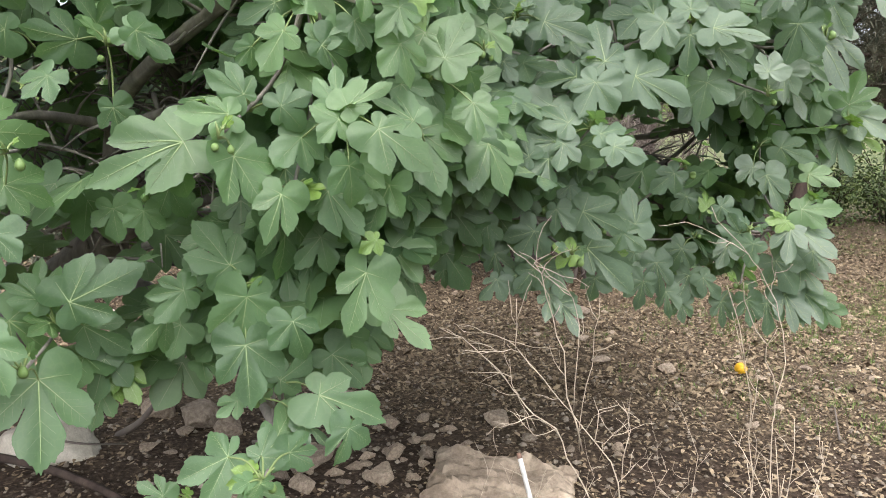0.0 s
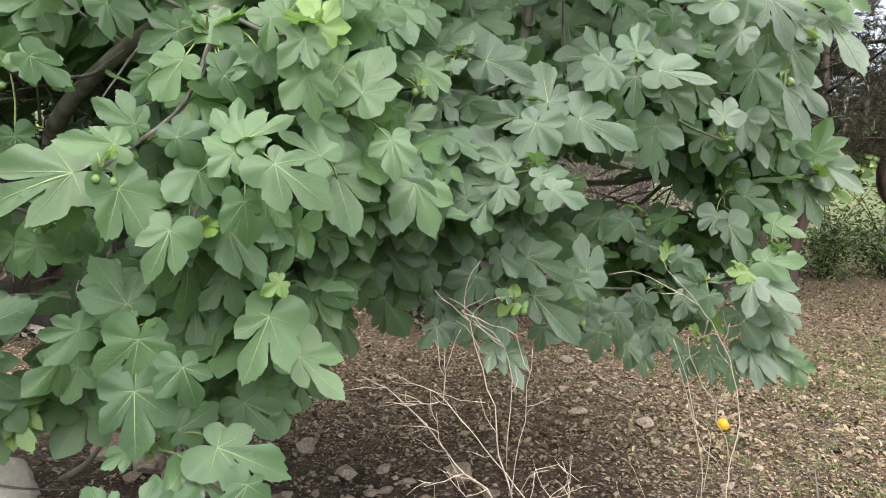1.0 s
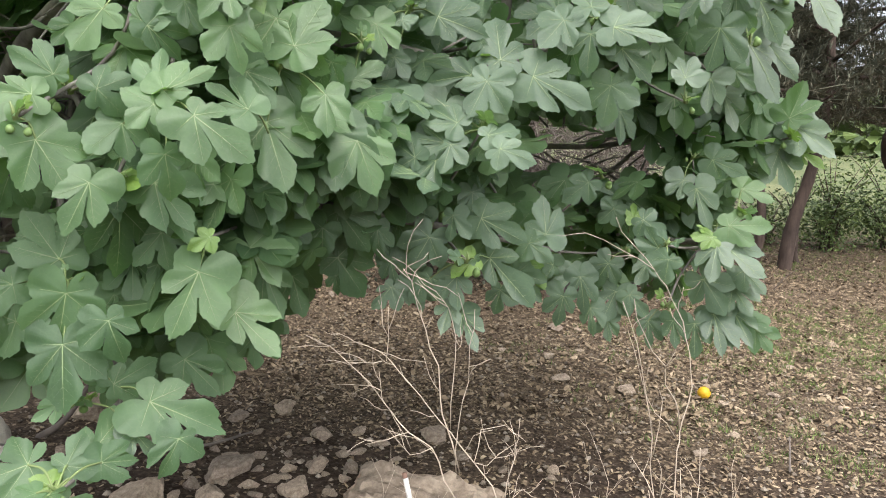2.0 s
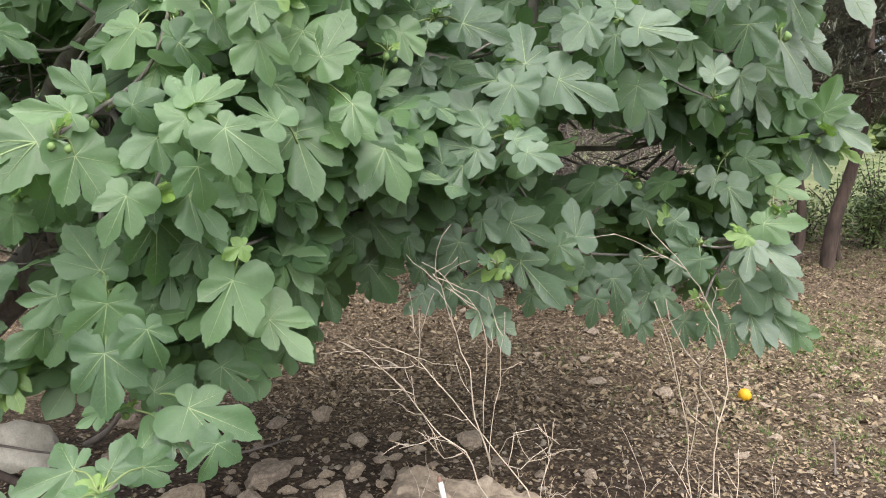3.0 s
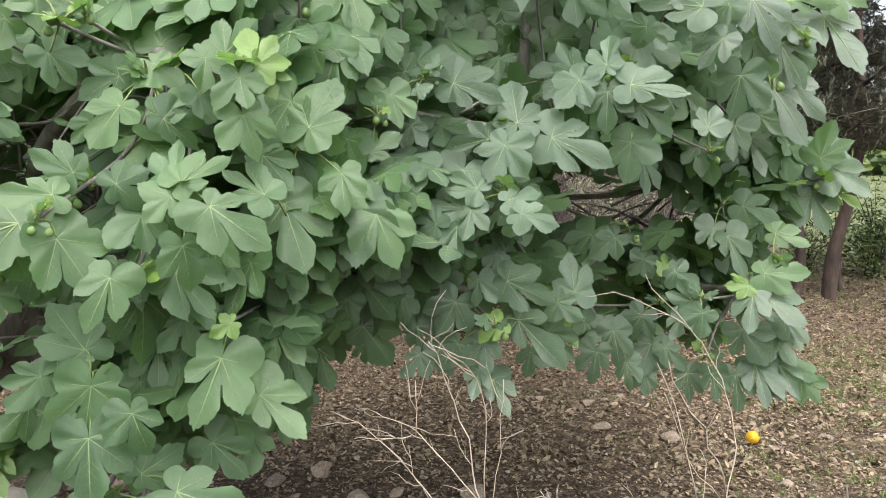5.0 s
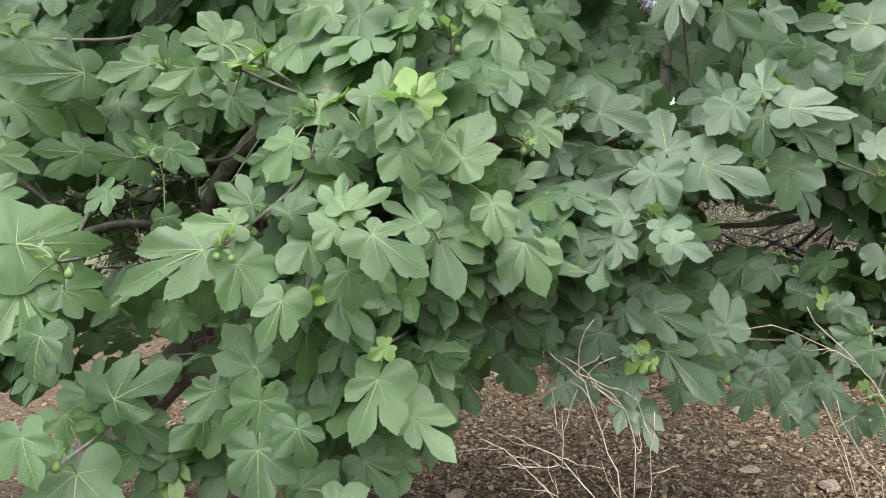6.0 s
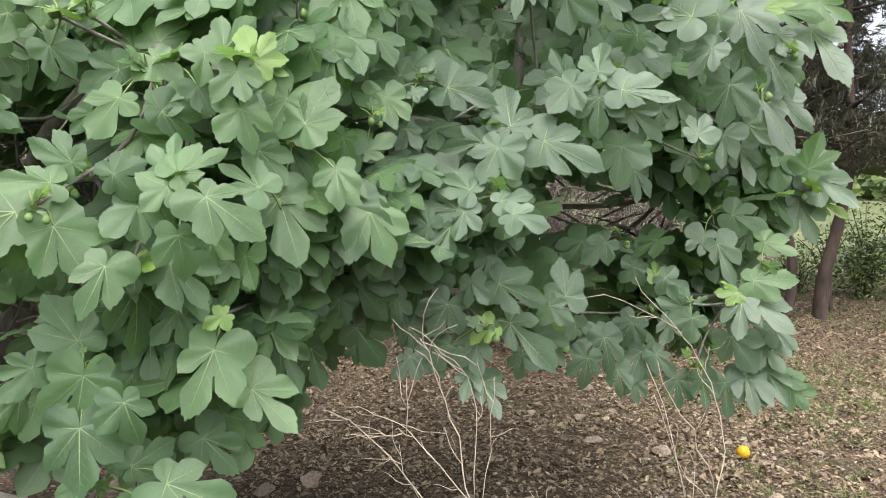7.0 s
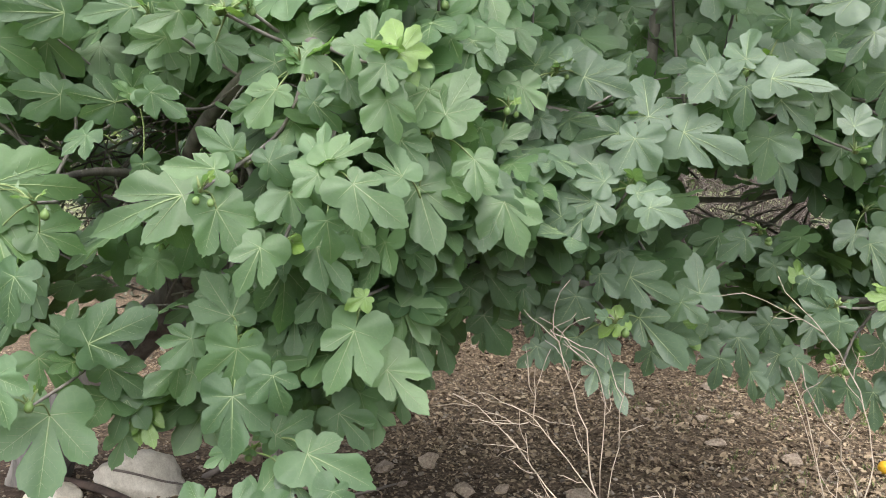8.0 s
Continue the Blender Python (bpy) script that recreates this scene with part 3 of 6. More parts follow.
shoot((0.757, 2.420, 1.752),
      ((0.784, 2.328, 1.558), (0.770, 2.341, 1.440), "g", (-0.18, -0.98, -0.09), (37, 0.82, 68, 0.83)),
      ((0.637, 2.297, 1.725), (0.573, 2.283, 1.643), "l", (-0.24, -0.91, 0.35), (62, 0.77, 57, 0.80)),
      ((0.713, 2.290, 1.690), (0.706, 2.279, 1.576), "g", (-0.26, -0.96, 0.11), (46, 0.72, 52, 0.78)),
      ((0.708, 2.285, 1.760), (0.716, 2.320, 1.862), "l", (-0.28, -0.90, 0.33), (82, 0.46, 40, 0.77)),
      ((0.769, 2.261, 1.705), (0.920, 2.224, 1.674), "l", (-0.15, -0.93, 0.34), (24, 0.49, 28, 0.72)),
      ((0.801, 2.295, 1.655), (0.887, 2.276, 1.569), "g", (-0.04, -0.98, 0.17), (27, 0.56, 45, 0.66)),
      ((0.631, 2.399, 1.766), (0.582, 2.413, 1.859), "g", (-0.26, -0.97, 0.01), (24, 0.69, 42, 0.66)),
)
shoot((0.787, 2.470, 1.772),
      ((0.835, 2.411, 1.890), (0.766, 2.443, 1.903), "g", (-0.44, -0.88, -0.16), (35, 0.76, 47, 0.86)),
      ((0.837, 2.444, 1.889), (0.896, 2.417, 1.833), "g", (-0.39, -0.92, 0.03), (82, 0.71, 40, 0.68)),
      ((0.701, 2.498, 1.976), (0.641, 2.525, 2.038), "g", (-0.32, -0.94, 0.11), (70, 0.48, 75, 0.72)),
)
shoot((0.305, 2.450, 1.155),
      ((0.269, 2.387, 1.198), (0.144, 2.389, 1.215), "g", (-0.00, -0.99, 0.12), (40, 0.57, 46, 0.76)),
      ((0.357, 2.376, 1.165), (0.351, 2.349, 1.086), "l", (-0.21, -0.92, 0.34), (41, 0.50, 40, 1.09)),
      ((0.442, 2.384, 1.159), (0.580, 2.352, 1.095), "g", (-0.17, -0.98, 0.12), (29, 0.69, 43, 0.70)),
      ((0.290, 2.375, 1.095), (0.238, 2.363, 0.993), "g", (0.17, -0.98, 0.03), (45, 0.88, 52, 0.88)),
      ((0.170, 2.423, 1.012), (0.195, 2.412, 0.917), "g", (0.02, -0.99, 0.12), (36, 0.68, 37, 0.82)),
      ((0.241, 2.435, 0.942), (0.279, 2.432, 0.854), "g", (0.34, -0.92, 0.18), (30, 0.74, 35, 1.03)),
)
shoot((-0.036, 2.300, 1.164),
      ((0.030, 2.292, 1.166), (0.122, 2.299, 1.047), "g", (0.09, -1.00, 0.02), (44, 0.56, 36, 0.80)),
      ((0.010, 2.393, 1.015), (0.098, 2.420, 0.888), "g", (0.30, -0.95, 0.00), (81, 0.45, 43, 0.77)),
      ((-0.057, 2.157, 1.110), (-0.125, 2.114, 1.055), "g", (0.41, -0.89, 0.19), (36, 0.64, 49, 0.65)),
      ((-0.093, 2.263, 0.973), (-0.058, 2.260, 0.852), "g", (-0.01, -1.00, 0.03), (42, 0.98, 38, 0.45)),
      ((0.138, 2.328, 1.117), (0.153, 2.316, 1.034), "g", (0.20, -0.96, 0.17), (42, 0.72, 37, 0.84)),
      ((-0.002, 2.228, 1.121), (-0.062, 2.207, 1.040), "g", (0.09, -0.98, 0.19), (31, 0.67, 39, 0.86)),
)
shoot((0.408, 2.350, 1.031),
      ((0.476, 2.469, 1.030), (0.612, 2.384, 0.898), "l", (-0.26, -0.91, 0.32), (29, 0.45, 52, 0.45)),
      ((0.375, 2.419, 0.971), (0.388, 2.392, 0.872), "l", (0.12, -0.95, 0.27), (49, 0.95, 39, 0.68)),
      ((0.358, 2.453, 0.875), (0.341, 2.379, 0.802), "w", (0.19, -0.71, 0.68), (37, 0.60, 38, 0.66)),
      ((0.296, 2.411, 0.965), (0.237, 2.406, 0.884), "g", (-0.08, -0.99, 0.11), (48, 0.62, 55, 0.72)),
      ((0.419, 2.395, 1.025), (0.364, 2.345, 0.982), "y", (0.24, -0.76, 0.60), (63, 0.83, 24, 0.71)),
)
shoot((1.271, 2.800, 1.111),
      ((1.297, 2.747, 1.150), (1.442, 2.722, 1.167), "l", (-0.20, -0.93, 0.31), (41, 0.72, 45, 0.59)),
      ((1.246, 2.747, 1.106), (1.170, 2.756, 1.112), "y", (-0.06, -0.83, 0.55), (50, 0.57, 53, 0.76)),
      ((1.259, 2.737, 1.082), (1.219, 2.656, 0.971), "w", (-0.26, -0.73, 0.63), (34, 0.71, 36, 0.68)),
      ((1.286, 2.763, 1.086), (1.397, 2.653, 0.986), "w", (-0.06, -0.71, 0.70), (24, 0.61, 43, 0.81)),
      ((1.252, 2.821, 0.949), (1.339, 2.789, 0.826), "g", (-0.13, -0.98, 0.17), (52, 0.64, 43, 0.76)),
)
shoot((1.301, 2.850, 1.131),
      ((1.382, 2.888, 0.917), (1.417, 2.776, 0.840), "w", (-0.34, -0.60, 0.72), (33, 0.80, 34, 0.76)),
      ((1.409, 2.867, 0.983), (1.462, 2.781, 0.911), "w", (-0.31, -0.72, 0.62), (33, 0.73, 34, 0.64)),
)
shoot((1.573, 3.000, 1.473),
      ((1.578, 3.029, 1.546), (1.676, 2.992, 1.614), "l", (-0.49, -0.84, 0.25), (33, 0.65, 40, 1.18)),
      ((1.614, 3.061, 1.518), (1.581, 3.183, 1.659), "w", (-0.22, -0.76, 0.61), (29, 1.01, 26, 0.65)),
      ((1.619, 3.048, 1.512), (1.701, 2.910, 1.426), "w", (-0.52, -0.65, 0.55), (39, 0.76, 32, 0.64)),
      ((1.646, 3.070, 1.427), (1.716, 3.008, 1.373), "y", (-0.42, -0.82, 0.40), (24, 0.60, 43, 0.62)),
      ((1.565, 3.065, 1.419), (1.601, 2.997, 1.272), "g", (-0.38, -0.87, 0.31), (34, 0.81, 34, 0.67)),
      ((1.577, 3.089, 1.499), (1.520, 3.052, 1.419), "w", (-0.16, -0.85, 0.50), (82, 1.13, 40, 1.20)),
)
shoot((-0.410, 1.750, 0.752),
      ((-0.305, 1.729, 0.703), (-0.236, 1.712, 0.654), "w", (0.44, -0.45, 0.78), (35, 0.71, 40, 0.47)),
      ((-0.452, 1.700, 0.762), (-0.489, 1.665, 0.731), "g"),
)
shoot((-0.380, 1.800, 0.772),
      ((-0.276, 1.944, 0.804), (-0.183, 1.947, 0.716), "g", (0.35, -0.87, 0.35), (47, 0.63, 25, 0.86)),
      ((-0.270, 1.743, 0.765), (-0.105, 1.749, 0.711), "l", (0.21, -0.81, 0.55), (27, 0.73, 49, 0.51)),
      ((-0.374, 1.787, 0.784), (-0.298, 1.852, 0.833), "g", (0.48, -0.81, 0.34), (62, 0.56, 40, 0.50)),
      ((-0.195, 1.721, 0.694), (-0.211, 1.671, 0.623), "g", (0.59, -0.72, 0.37), (24, 0.96, 79, 0.80)),
)
shoot((-0.339, 1.500, 0.666),
      ((-0.367, 1.584, 0.680), (-0.354, 1.626, 0.739), "l", (0.32, -0.80, 0.51), (80, 0.85, 75, 0.50)),
      ((-0.368, 1.669, 0.663), (-0.323, 1.769, 0.751), "g", (0.65, -0.65, 0.39), (42, 0.64, 46, 0.46)),
      ((-0.314, 1.618, 0.676), (-0.254, 1.666, 0.666), "g", (0.62, -0.70, 0.36), (31, 0.89, 33, 0.89)),
      ((-0.431, 1.562, 0.688), (-0.504, 1.477, 0.674), "l", (0.56, -0.58, 0.60), (82, 0.59, 40, 1.02)),
      ((-0.377, 1.553, 0.653), (-0.417, 1.509, 0.646), "y", (0.51, -0.56, 0.65), (42, 0.78, 27, 0.59)),
      ((-0.380, 1.566, 0.613), (-0.313, 1.610, 0.575), "g", (0.65, -0.65, 0.40), (32, 0.80, 72, 0.45)),
)
shoot((-0.899, 1.750, 0.919),
      ((-0.852, 1.897, 0.779), (-0.796, 1.847, 0.691), "y", (0.45, -0.63, 0.64), (24, 0.67, 39, 0.59)),
      ((-0.840, 1.711, 0.983), (-0.685, 1.764, 1.066), "g", (0.25, -0.96, 0.14), (47, 0.58, 40, 0.66)),
      ((-0.863, 1.809, 0.901), (-0.764, 1.853, 0.821), "g", (0.46, -0.88, 0.09), (38, 0.66, 37, 0.69)),
      ((-0.979, 1.702, 0.938), (-0.882, 1.748, 0.828), "g", (0.58, -0.80, 0.18), (37, 0.56, 31, 0.74)),
      ((-0.913, 1.721, 0.986), (-0.977, 1.679, 1.030), "g", (0.64, -0.73, 0.23), (28, 0.85, 26, 0.78)),
      ((-0.807, 1.876, 0.777), (-0.744, 1.830, 0.696), "y", (0.17, -0.80, 0.58), (39, 0.61, 28, 0.65)),
      ((-0.942, 1.748, 0.979), (-0.941, 1.787, 1.076), "g", (0.57, -0.76, 0.30), (24, 0.90, 27, 0.66)),
)
shoot((-0.458, 1.680, 1.755),
      ((-0.613, 1.735, 1.782), (-0.684, 1.666, 1.733), "l", (0.64, -0.76, 0.14), (29, 0.48, 50, 0.66)),
      ((-0.526, 1.710, 1.823), (-0.438, 1.780, 1.813), "l", (0.62, -0.76, 0.18), (82, 0.67, 82, 0.62)),
      ((-0.501, 1.705, 1.703), (-0.456, 1.727, 1.641), "g", (0.58, -0.81, 0.13), (29, 0.92, 42, 1.04)),
)
shoot((-0.428, 1.730, 1.775),
      ((-0.525, 1.725, 1.837), (-0.605, 1.659, 1.828), "l", (0.60, -0.75, 0.25), (54, 0.89, 31, 0.82)),
      ((-0.480, 1.776, 1.804), (-0.446, 1.780, 1.757), "l", (0.34, -0.93, 0.16), (69, 0.58, 28, 0.76)),
)
shoot((-0.085, 1.720, 1.664),
      ((-0.062, 1.754, 1.680), (-0.004, 1.763, 1.649), "y", (0.35, -0.85, 0.40), (41, 1.20, 25, 0.75)),
      ((-0.142, 1.752, 1.703), (-0.092, 1.819, 1.792), "l", (0.58, -0.78, 0.26), (26, 0.54, 39, 0.67)),
      ((-0.157, 1.690, 1.682), (-0.153, 1.663, 1.616), "l", (0.53, -0.77, 0.35), (82, 0.71, 75, 0.67)),
      ((-0.084, 1.679, 1.641), (-0.065, 1.659, 1.574), "l", (0.49, -0.79, 0.38), (43, 1.14, 82, 0.84)),
      ((-0.065, 1.719, 1.671), (-0.033, 1.755, 1.743), "y", (0.30, -0.90, 0.32), (41, 0.88, 40, 1.20)),
      ((-0.082, 1.689, 1.568), (-0.048, 1.688, 1.481), "l", (0.53, -0.82, 0.22), (50, 0.92, 43, 0.84)),
)
shoot((-0.767, 1.800, 1.573),
      ((-0.645, 1.678, 1.586), (-0.583, 1.726, 1.536), "g", (0.63, -0.78, 0.02), (48, 0.62, 24, 0.67)),
      ((-0.841, 1.805, 1.582), (-0.932, 1.732, 1.599), "g", (0.60, -0.79, -0.14), (43, 0.70, 34, 0.81)),
      ((-0.794, 1.809, 1.617), (-0.812, 1.770, 1.672), "g", (0.70, -0.67, -0.25), (60, 0.97, 41, 0.72)),
      ((-0.671, 1.711, 1.588), (-0.586, 1.738, 1.529), "g", (0.43, -0.88, 0.22), (42, 0.56, 38, 0.62)),
      ((-0.767, 1.814, 1.430), (-0.759, 1.829, 1.336), "g", (0.17, -0.98, -0.14), (38, 0.65, 41, 0.70)),
)
shoot((-0.755, 1.820, 1.800),
      ((-0.664, 1.759, 1.729), (-0.746, 1.708, 1.682), "g", (0.57, -0.82, -0.10), (28, 0.80, 25, 0.64)),
      ((-0.822, 1.839, 1.825), (-0.933, 1.766, 1.792), "g", (0.54, -0.84, 0.05), (40, 0.57, 36, 0.62)),
)
shoot((-1.080, 1.850, 1.750),
      ((-1.140, 1.716, 1.726), (-1.041, 1.812, 1.654), "g", (0.73, -0.68, 0.09), (36, 0.45, 42, 0.74)),
      ((-1.012, 1.811, 1.603), (-1.092, 1.724, 1.604), "g", (0.73, -0.68, -0.08), (48, 0.58, 36, 0.95)),
      ((-0.969, 1.777, 1.800), (-1.110, 1.656, 1.780), "g", (0.66, -0.75, -0.09), (24, 0.54, 24, 0.64)),
)
shoot((0.209, 2.330, 1.742),
      ((0.172, 2.301, 1.607), (0.219, 2.303, 1.550), "g", (0.13, -0.99, 0.07), (59, 0.46, 40, 0.65)),
      ((0.153, 2.303, 1.756), (0.060, 2.315, 1.844), "g", (-0.13, -0.99, 0.00), (74, 0.47, 46, 0.76)),
      ((0.125, 2.235, 1.684), (0.159, 2.216, 1.595), "l", (0.27, -0.91, 0.30), (74, 1.11, 27, 0.96)),
      ((0.289, 2.309, 1.723), (0.431, 2.262, 1.675), "l", (-0.19, -0.92, 0.35), (31, 0.61, 35, 0.78)),
      ((0.193, 2.259, 1.700), (0.217, 2.244, 1.671), "l", (-0.02, -0.91, 0.42), (82, 0.59, 72, 1.18)),
      ((0.237, 2.277, 1.755), (0.251, 2.293, 1.808), "l", (0.32, -0.93, 0.19), (37, 0.53, 82, 0.46)),
)
shoot((-0.296, 1.720, 1.655),
      ((-0.356, 1.718, 1.655), (-0.425, 1.684, 1.603), "g", (0.45, -0.89, -0.00), (57, 0.70, 35, 0.58)),
      ((-0.325, 1.662, 1.587), (-0.354, 1.602, 1.502), "l", (0.63, -0.72, 0.29), (44, 0.61, 82, 0.45)),
      ((-0.287, 1.731, 1.682), (-0.226, 1.744, 1.638), "l", (0.45, -0.80, 0.39), (82, 0.98, 82, 0.59)),
      ((-0.265, 1.696, 1.573), (-0.198, 1.711, 1.625), "g", (0.15, -0.99, 0.08), (34, 0.66, 82, 0.47)),
      ((-0.250, 1.692, 1.564), (-0.189, 1.725, 1.504), "g", (0.50, -0.86, 0.04), (24, 0.59, 36, 0.90)),
      ((-0.397, 1.678, 1.557), (-0.424, 1.653, 1.510), "g", (0.68, -0.73, -0.00), (38, 0.73, 38, 0.87)),
)
shoot((-0.266, 1.770, 1.675),
      ((-0.369, 1.813, 1.714), (-0.436, 1.817, 1.809), "l", (0.18, -0.97, 0.17), (24, 0.62, 48, 0.65)),
      ((-0.314, 1.813, 1.737), (-0.255, 1.860, 1.821), "l", (0.19, -0.91, 0.38), (29, 0.65, 62, 0.62)),
      ((-0.184, 1.714, 1.619), (-0.148, 1.715, 1.560), "g", (0.15, -0.99, 0.09), (24, 0.82, 39, 0.82)),
)
shoot((1.252, 2.600, 1.738),
      ((1.148, 2.570, 1.774), (1.126, 2.590, 1.639), "g", (-0.18, -0.98, -0.12), (25, 0.75, 50, 0.95)),
      ((1.236, 2.652, 1.850), (1.225, 2.650, 1.759), "g", (-0.53, -0.85, 0.08), (32, 0.72, 39, 0.86)),
      ((1.167, 2.678, 1.634), (1.141, 2.625, 1.533), "w", (-0.43, -0.75, 0.50), (39, 0.63, 25, 0.85)),
)
shoot((1.003, 3.000, 1.010),
      ((0.928, 2.915, 0.975), (0.871, 2.912, 0.876), "g", (-0.19, -0.97, 0.14), (48, 0.77, 56, 0.74)),
      ((0.933, 2.923, 1.179), (0.882, 2.937, 1.120), "g", (-0.25, -0.97, -0.01), (82, 0.74, 68, 0.97)),
      ((1.004, 2.896, 1.141), (1.013, 2.931, 1.212), "y", (0.07, -0.90, 0.44), (25, 0.68, 37, 0.63)),
      ((0.827, 2.904, 0.920), (0.856, 2.872, 0.778), "g", (0.07, -0.97, 0.24), (35, 0.58, 24, 0.76)),
      ((0.817, 2.914, 0.928), (0.721, 2.891, 0.860), "g", (0.08, -0.97, 0.22), (60, 0.67, 26, 0.65)),
      ((0.970, 2.945, 0.865), (0.920, 2.914, 0.747), "g", (-0.03, -0.96, 0.27), (30, 0.70, 52, 0.84)),
      ((1.013, 2.901, 0.864), (1.088, 2.878, 0.779), "g", (-0.07, -0.98, 0.21), (35, 0.66, 45, 0.47)),
      ((0.955, 2.946, 1.220), (0.873, 2.962, 1.271), "g", (-0.16, -0.99, 0.06), (82, 0.70, 40, 0.68)),
)
shoot((-0.893, 1.600, 1.324),
      ((-1.018, 1.606, 1.366), (-0.897, 1.799, 1.373), "l", (0.78, -0.50, 0.39), (24, 0.84, 24, 0.81)),
      ((-1.031, 1.620, 1.355), (-0.941, 1.614, 1.212), "l", (0.49, -0.80, 0.35), (27, 0.66, 34, 0.60)),
      ((-0.944, 1.665, 1.252), (-0.864, 1.742, 1.219), "l", (0.71, -0.52, 0.48), (46, 0.73, 43, 1.01)),
      ((-1.002, 1.603, 1.260), (-0.907, 1.573, 1.086), "l", (0.77, -0.42, 0.49), (38, 0.85, 27, 0.54)),
      ((-0.883, 1.750, 1.495), (-0.927, 1.715, 1.443), "g"),
      ((-0.897, 1.550, 1.159), (-0.903, 1.515, 1.053), "g"),
)
shoot((0.108, 2.120, 1.613),
      ((0.112, 2.247, 1.449), (0.202, 2.282, 1.512), "g", (0.33, -0.94, 0.06), (47, 0.75, 48, 0.62)),
      ((0.082, 2.151, 1.526), (0.162, 2.196, 1.570), "l", (0.22, -0.85, 0.47), (42, 0.55, 82, 0.86)),
      ((0.157, 2.236, 1.466), (0.205, 2.226, 1.426), "g", (-0.02, -0.97, 0.22), (40, 0.97, 82, 0.88)),
)
shoot((-0.857, 1.550, 0.867),
      ((-0.865, 1.616, 0.830), (-0.810, 1.523, 0.661), "l", (0.61, -0.59, 0.52), (47, 0.73, 43, 0.76)),
      ((-0.901, 1.500, 0.944), (-0.841, 1.465, 0.844), "g"),
)
shoot((1.411, 2.760, 1.912),
      ((1.378, 2.841, 1.910), (1.376, 2.757, 1.788), "w", (-0.38, -0.76, 0.53), (29, 0.66, 26, 0.84)),
      ((1.378, 2.838, 1.794), (1.485, 2.753, 1.668), "w", (-0.16, -0.88, 0.45), (24, 0.58, 35, 0.57)),
      ((1.378, 2.826, 1.989), (1.465, 2.766, 1.930), "w", (-0.17, -0.81, 0.57), (31, 0.98, 43, 0.55)),
      ((1.348, 2.816, 1.920), (1.371, 2.670, 1.762), "w", (-0.47, -0.68, 0.56), (24, 0.69, 33, 0.63)),
      ((1.369, 2.781, 2.058), (1.522, 2.767, 2.034), "l", (-0.05, -0.97, 0.22), (24, 0.51, 29, 0.62)),
)
shoot((1.342, 2.790, 1.181),
      ((1.374, 2.879, 1.277), (1.476, 2.824, 1.245), "l", (-0.29, -0.83, 0.48), (30, 0.55, 31, 0.71)),
)
shoot((1.287, 2.790, 1.656),
      ((1.311, 2.772, 1.769), (1.408, 2.681, 1.587), "w", (-0.05, -0.90, 0.43), (40, 0.46, 24, 0.50)),
      ((1.258, 2.741, 1.674), (1.324, 2.694, 1.602), "g", (-0.52, -0.85, 0.09), (26, 0.60, 26, 0.60)),
      ((1.279, 2.885, 1.612), (1.309, 2.799, 1.485), "w", (-0.25, -0.83, 0.50), (25, 0.56, 25, 0.65)),
)
shoot((-0.672, 1.793, 1.233),
      ((-0.674, 1.746, 1.194), (-0.677, 1.750, 1.120), "g", (0.44, -0.90, -0.06), (49, 0.81, 46, 0.88)),
      ((-0.814, 1.885, 1.184), (-0.806, 1.890, 1.095), "g", (0.26, -0.97, -0.03), (54, 0.76, 50, 0.91)),
      ((-0.666, 1.876, 1.243), (-0.702, 1.871, 1.145), "g", (0.37, -0.92, -0.08), (42, 0.85, 43, 0.89)),
)
shoot((0.008, 2.079, 1.300),
      ((0.001, 2.016, 1.262), (-0.009, 1.999, 1.183), "g", (0.47, -0.87, 0.13), (36, 0.78, 50, 0.89)),
      ((-0.147, 1.976, 1.259), (-0.065, 1.943, 1.130), "g", (0.08, -0.95, 0.29), (82, 0.45, 33, 0.69)),
      ((0.101, 2.194, 1.229), (0.010, 2.186, 1.274), "g", (0.16, -0.98, 0.15), (24, 0.71, 56, 0.70)),
)
shoot((-0.639, 1.916, 0.939),
      ((-0.664, 1.826, 0.922), (-0.711, 1.750, 0.852), "l", (0.65, -0.69, 0.32), (61, 0.49, 41, 0.75)),
      ((-0.601, 1.781, 1.002), (-0.674, 1.736, 0.997), "g", (0.50, -0.84, 0.23), (32, 0.76, 42, 1.16)),
      ((-0.633, 1.837, 0.903), (-0.748, 1.804, 0.859), "g", (0.20, -0.96, 0.17), (41, 0.50, 53, 0.74)),
)
shoot((-0.544, 1.659, 0.518),
      ((-0.591, 1.600, 0.574), (-0.642, 1.589, 0.614), "g", (0.52, -0.69, 0.50), (37, 0.80, 51, 0.80)),
)
shoot((-0.143, 2.122, 1.052),
      ((-0.122, 2.079, 1.016), (-0.071, 2.094, 0.884), "g", (0.34, -0.94, 0.02), (24, 0.86, 36, 0.62)),
      ((-0.088, 2.150, 1.164), (-0.109, 2.143, 1.078), "g", (0.26, -0.97, 0.02), (44, 0.70, 44, 0.90)),
)
shoot((0.375, 2.572, 0.857),
      ((0.399, 2.481, 0.840), (0.453, 2.389, 0.757), "w", (-0.01, -0.67, 0.74), (26, 0.57, 29, 0.67)),
      ((0.517, 2.522, 0.920), (0.501, 2.511, 0.840), "g", (-0.07, -0.99, 0.16), (39, 0.73, 65, 0.89)),
)
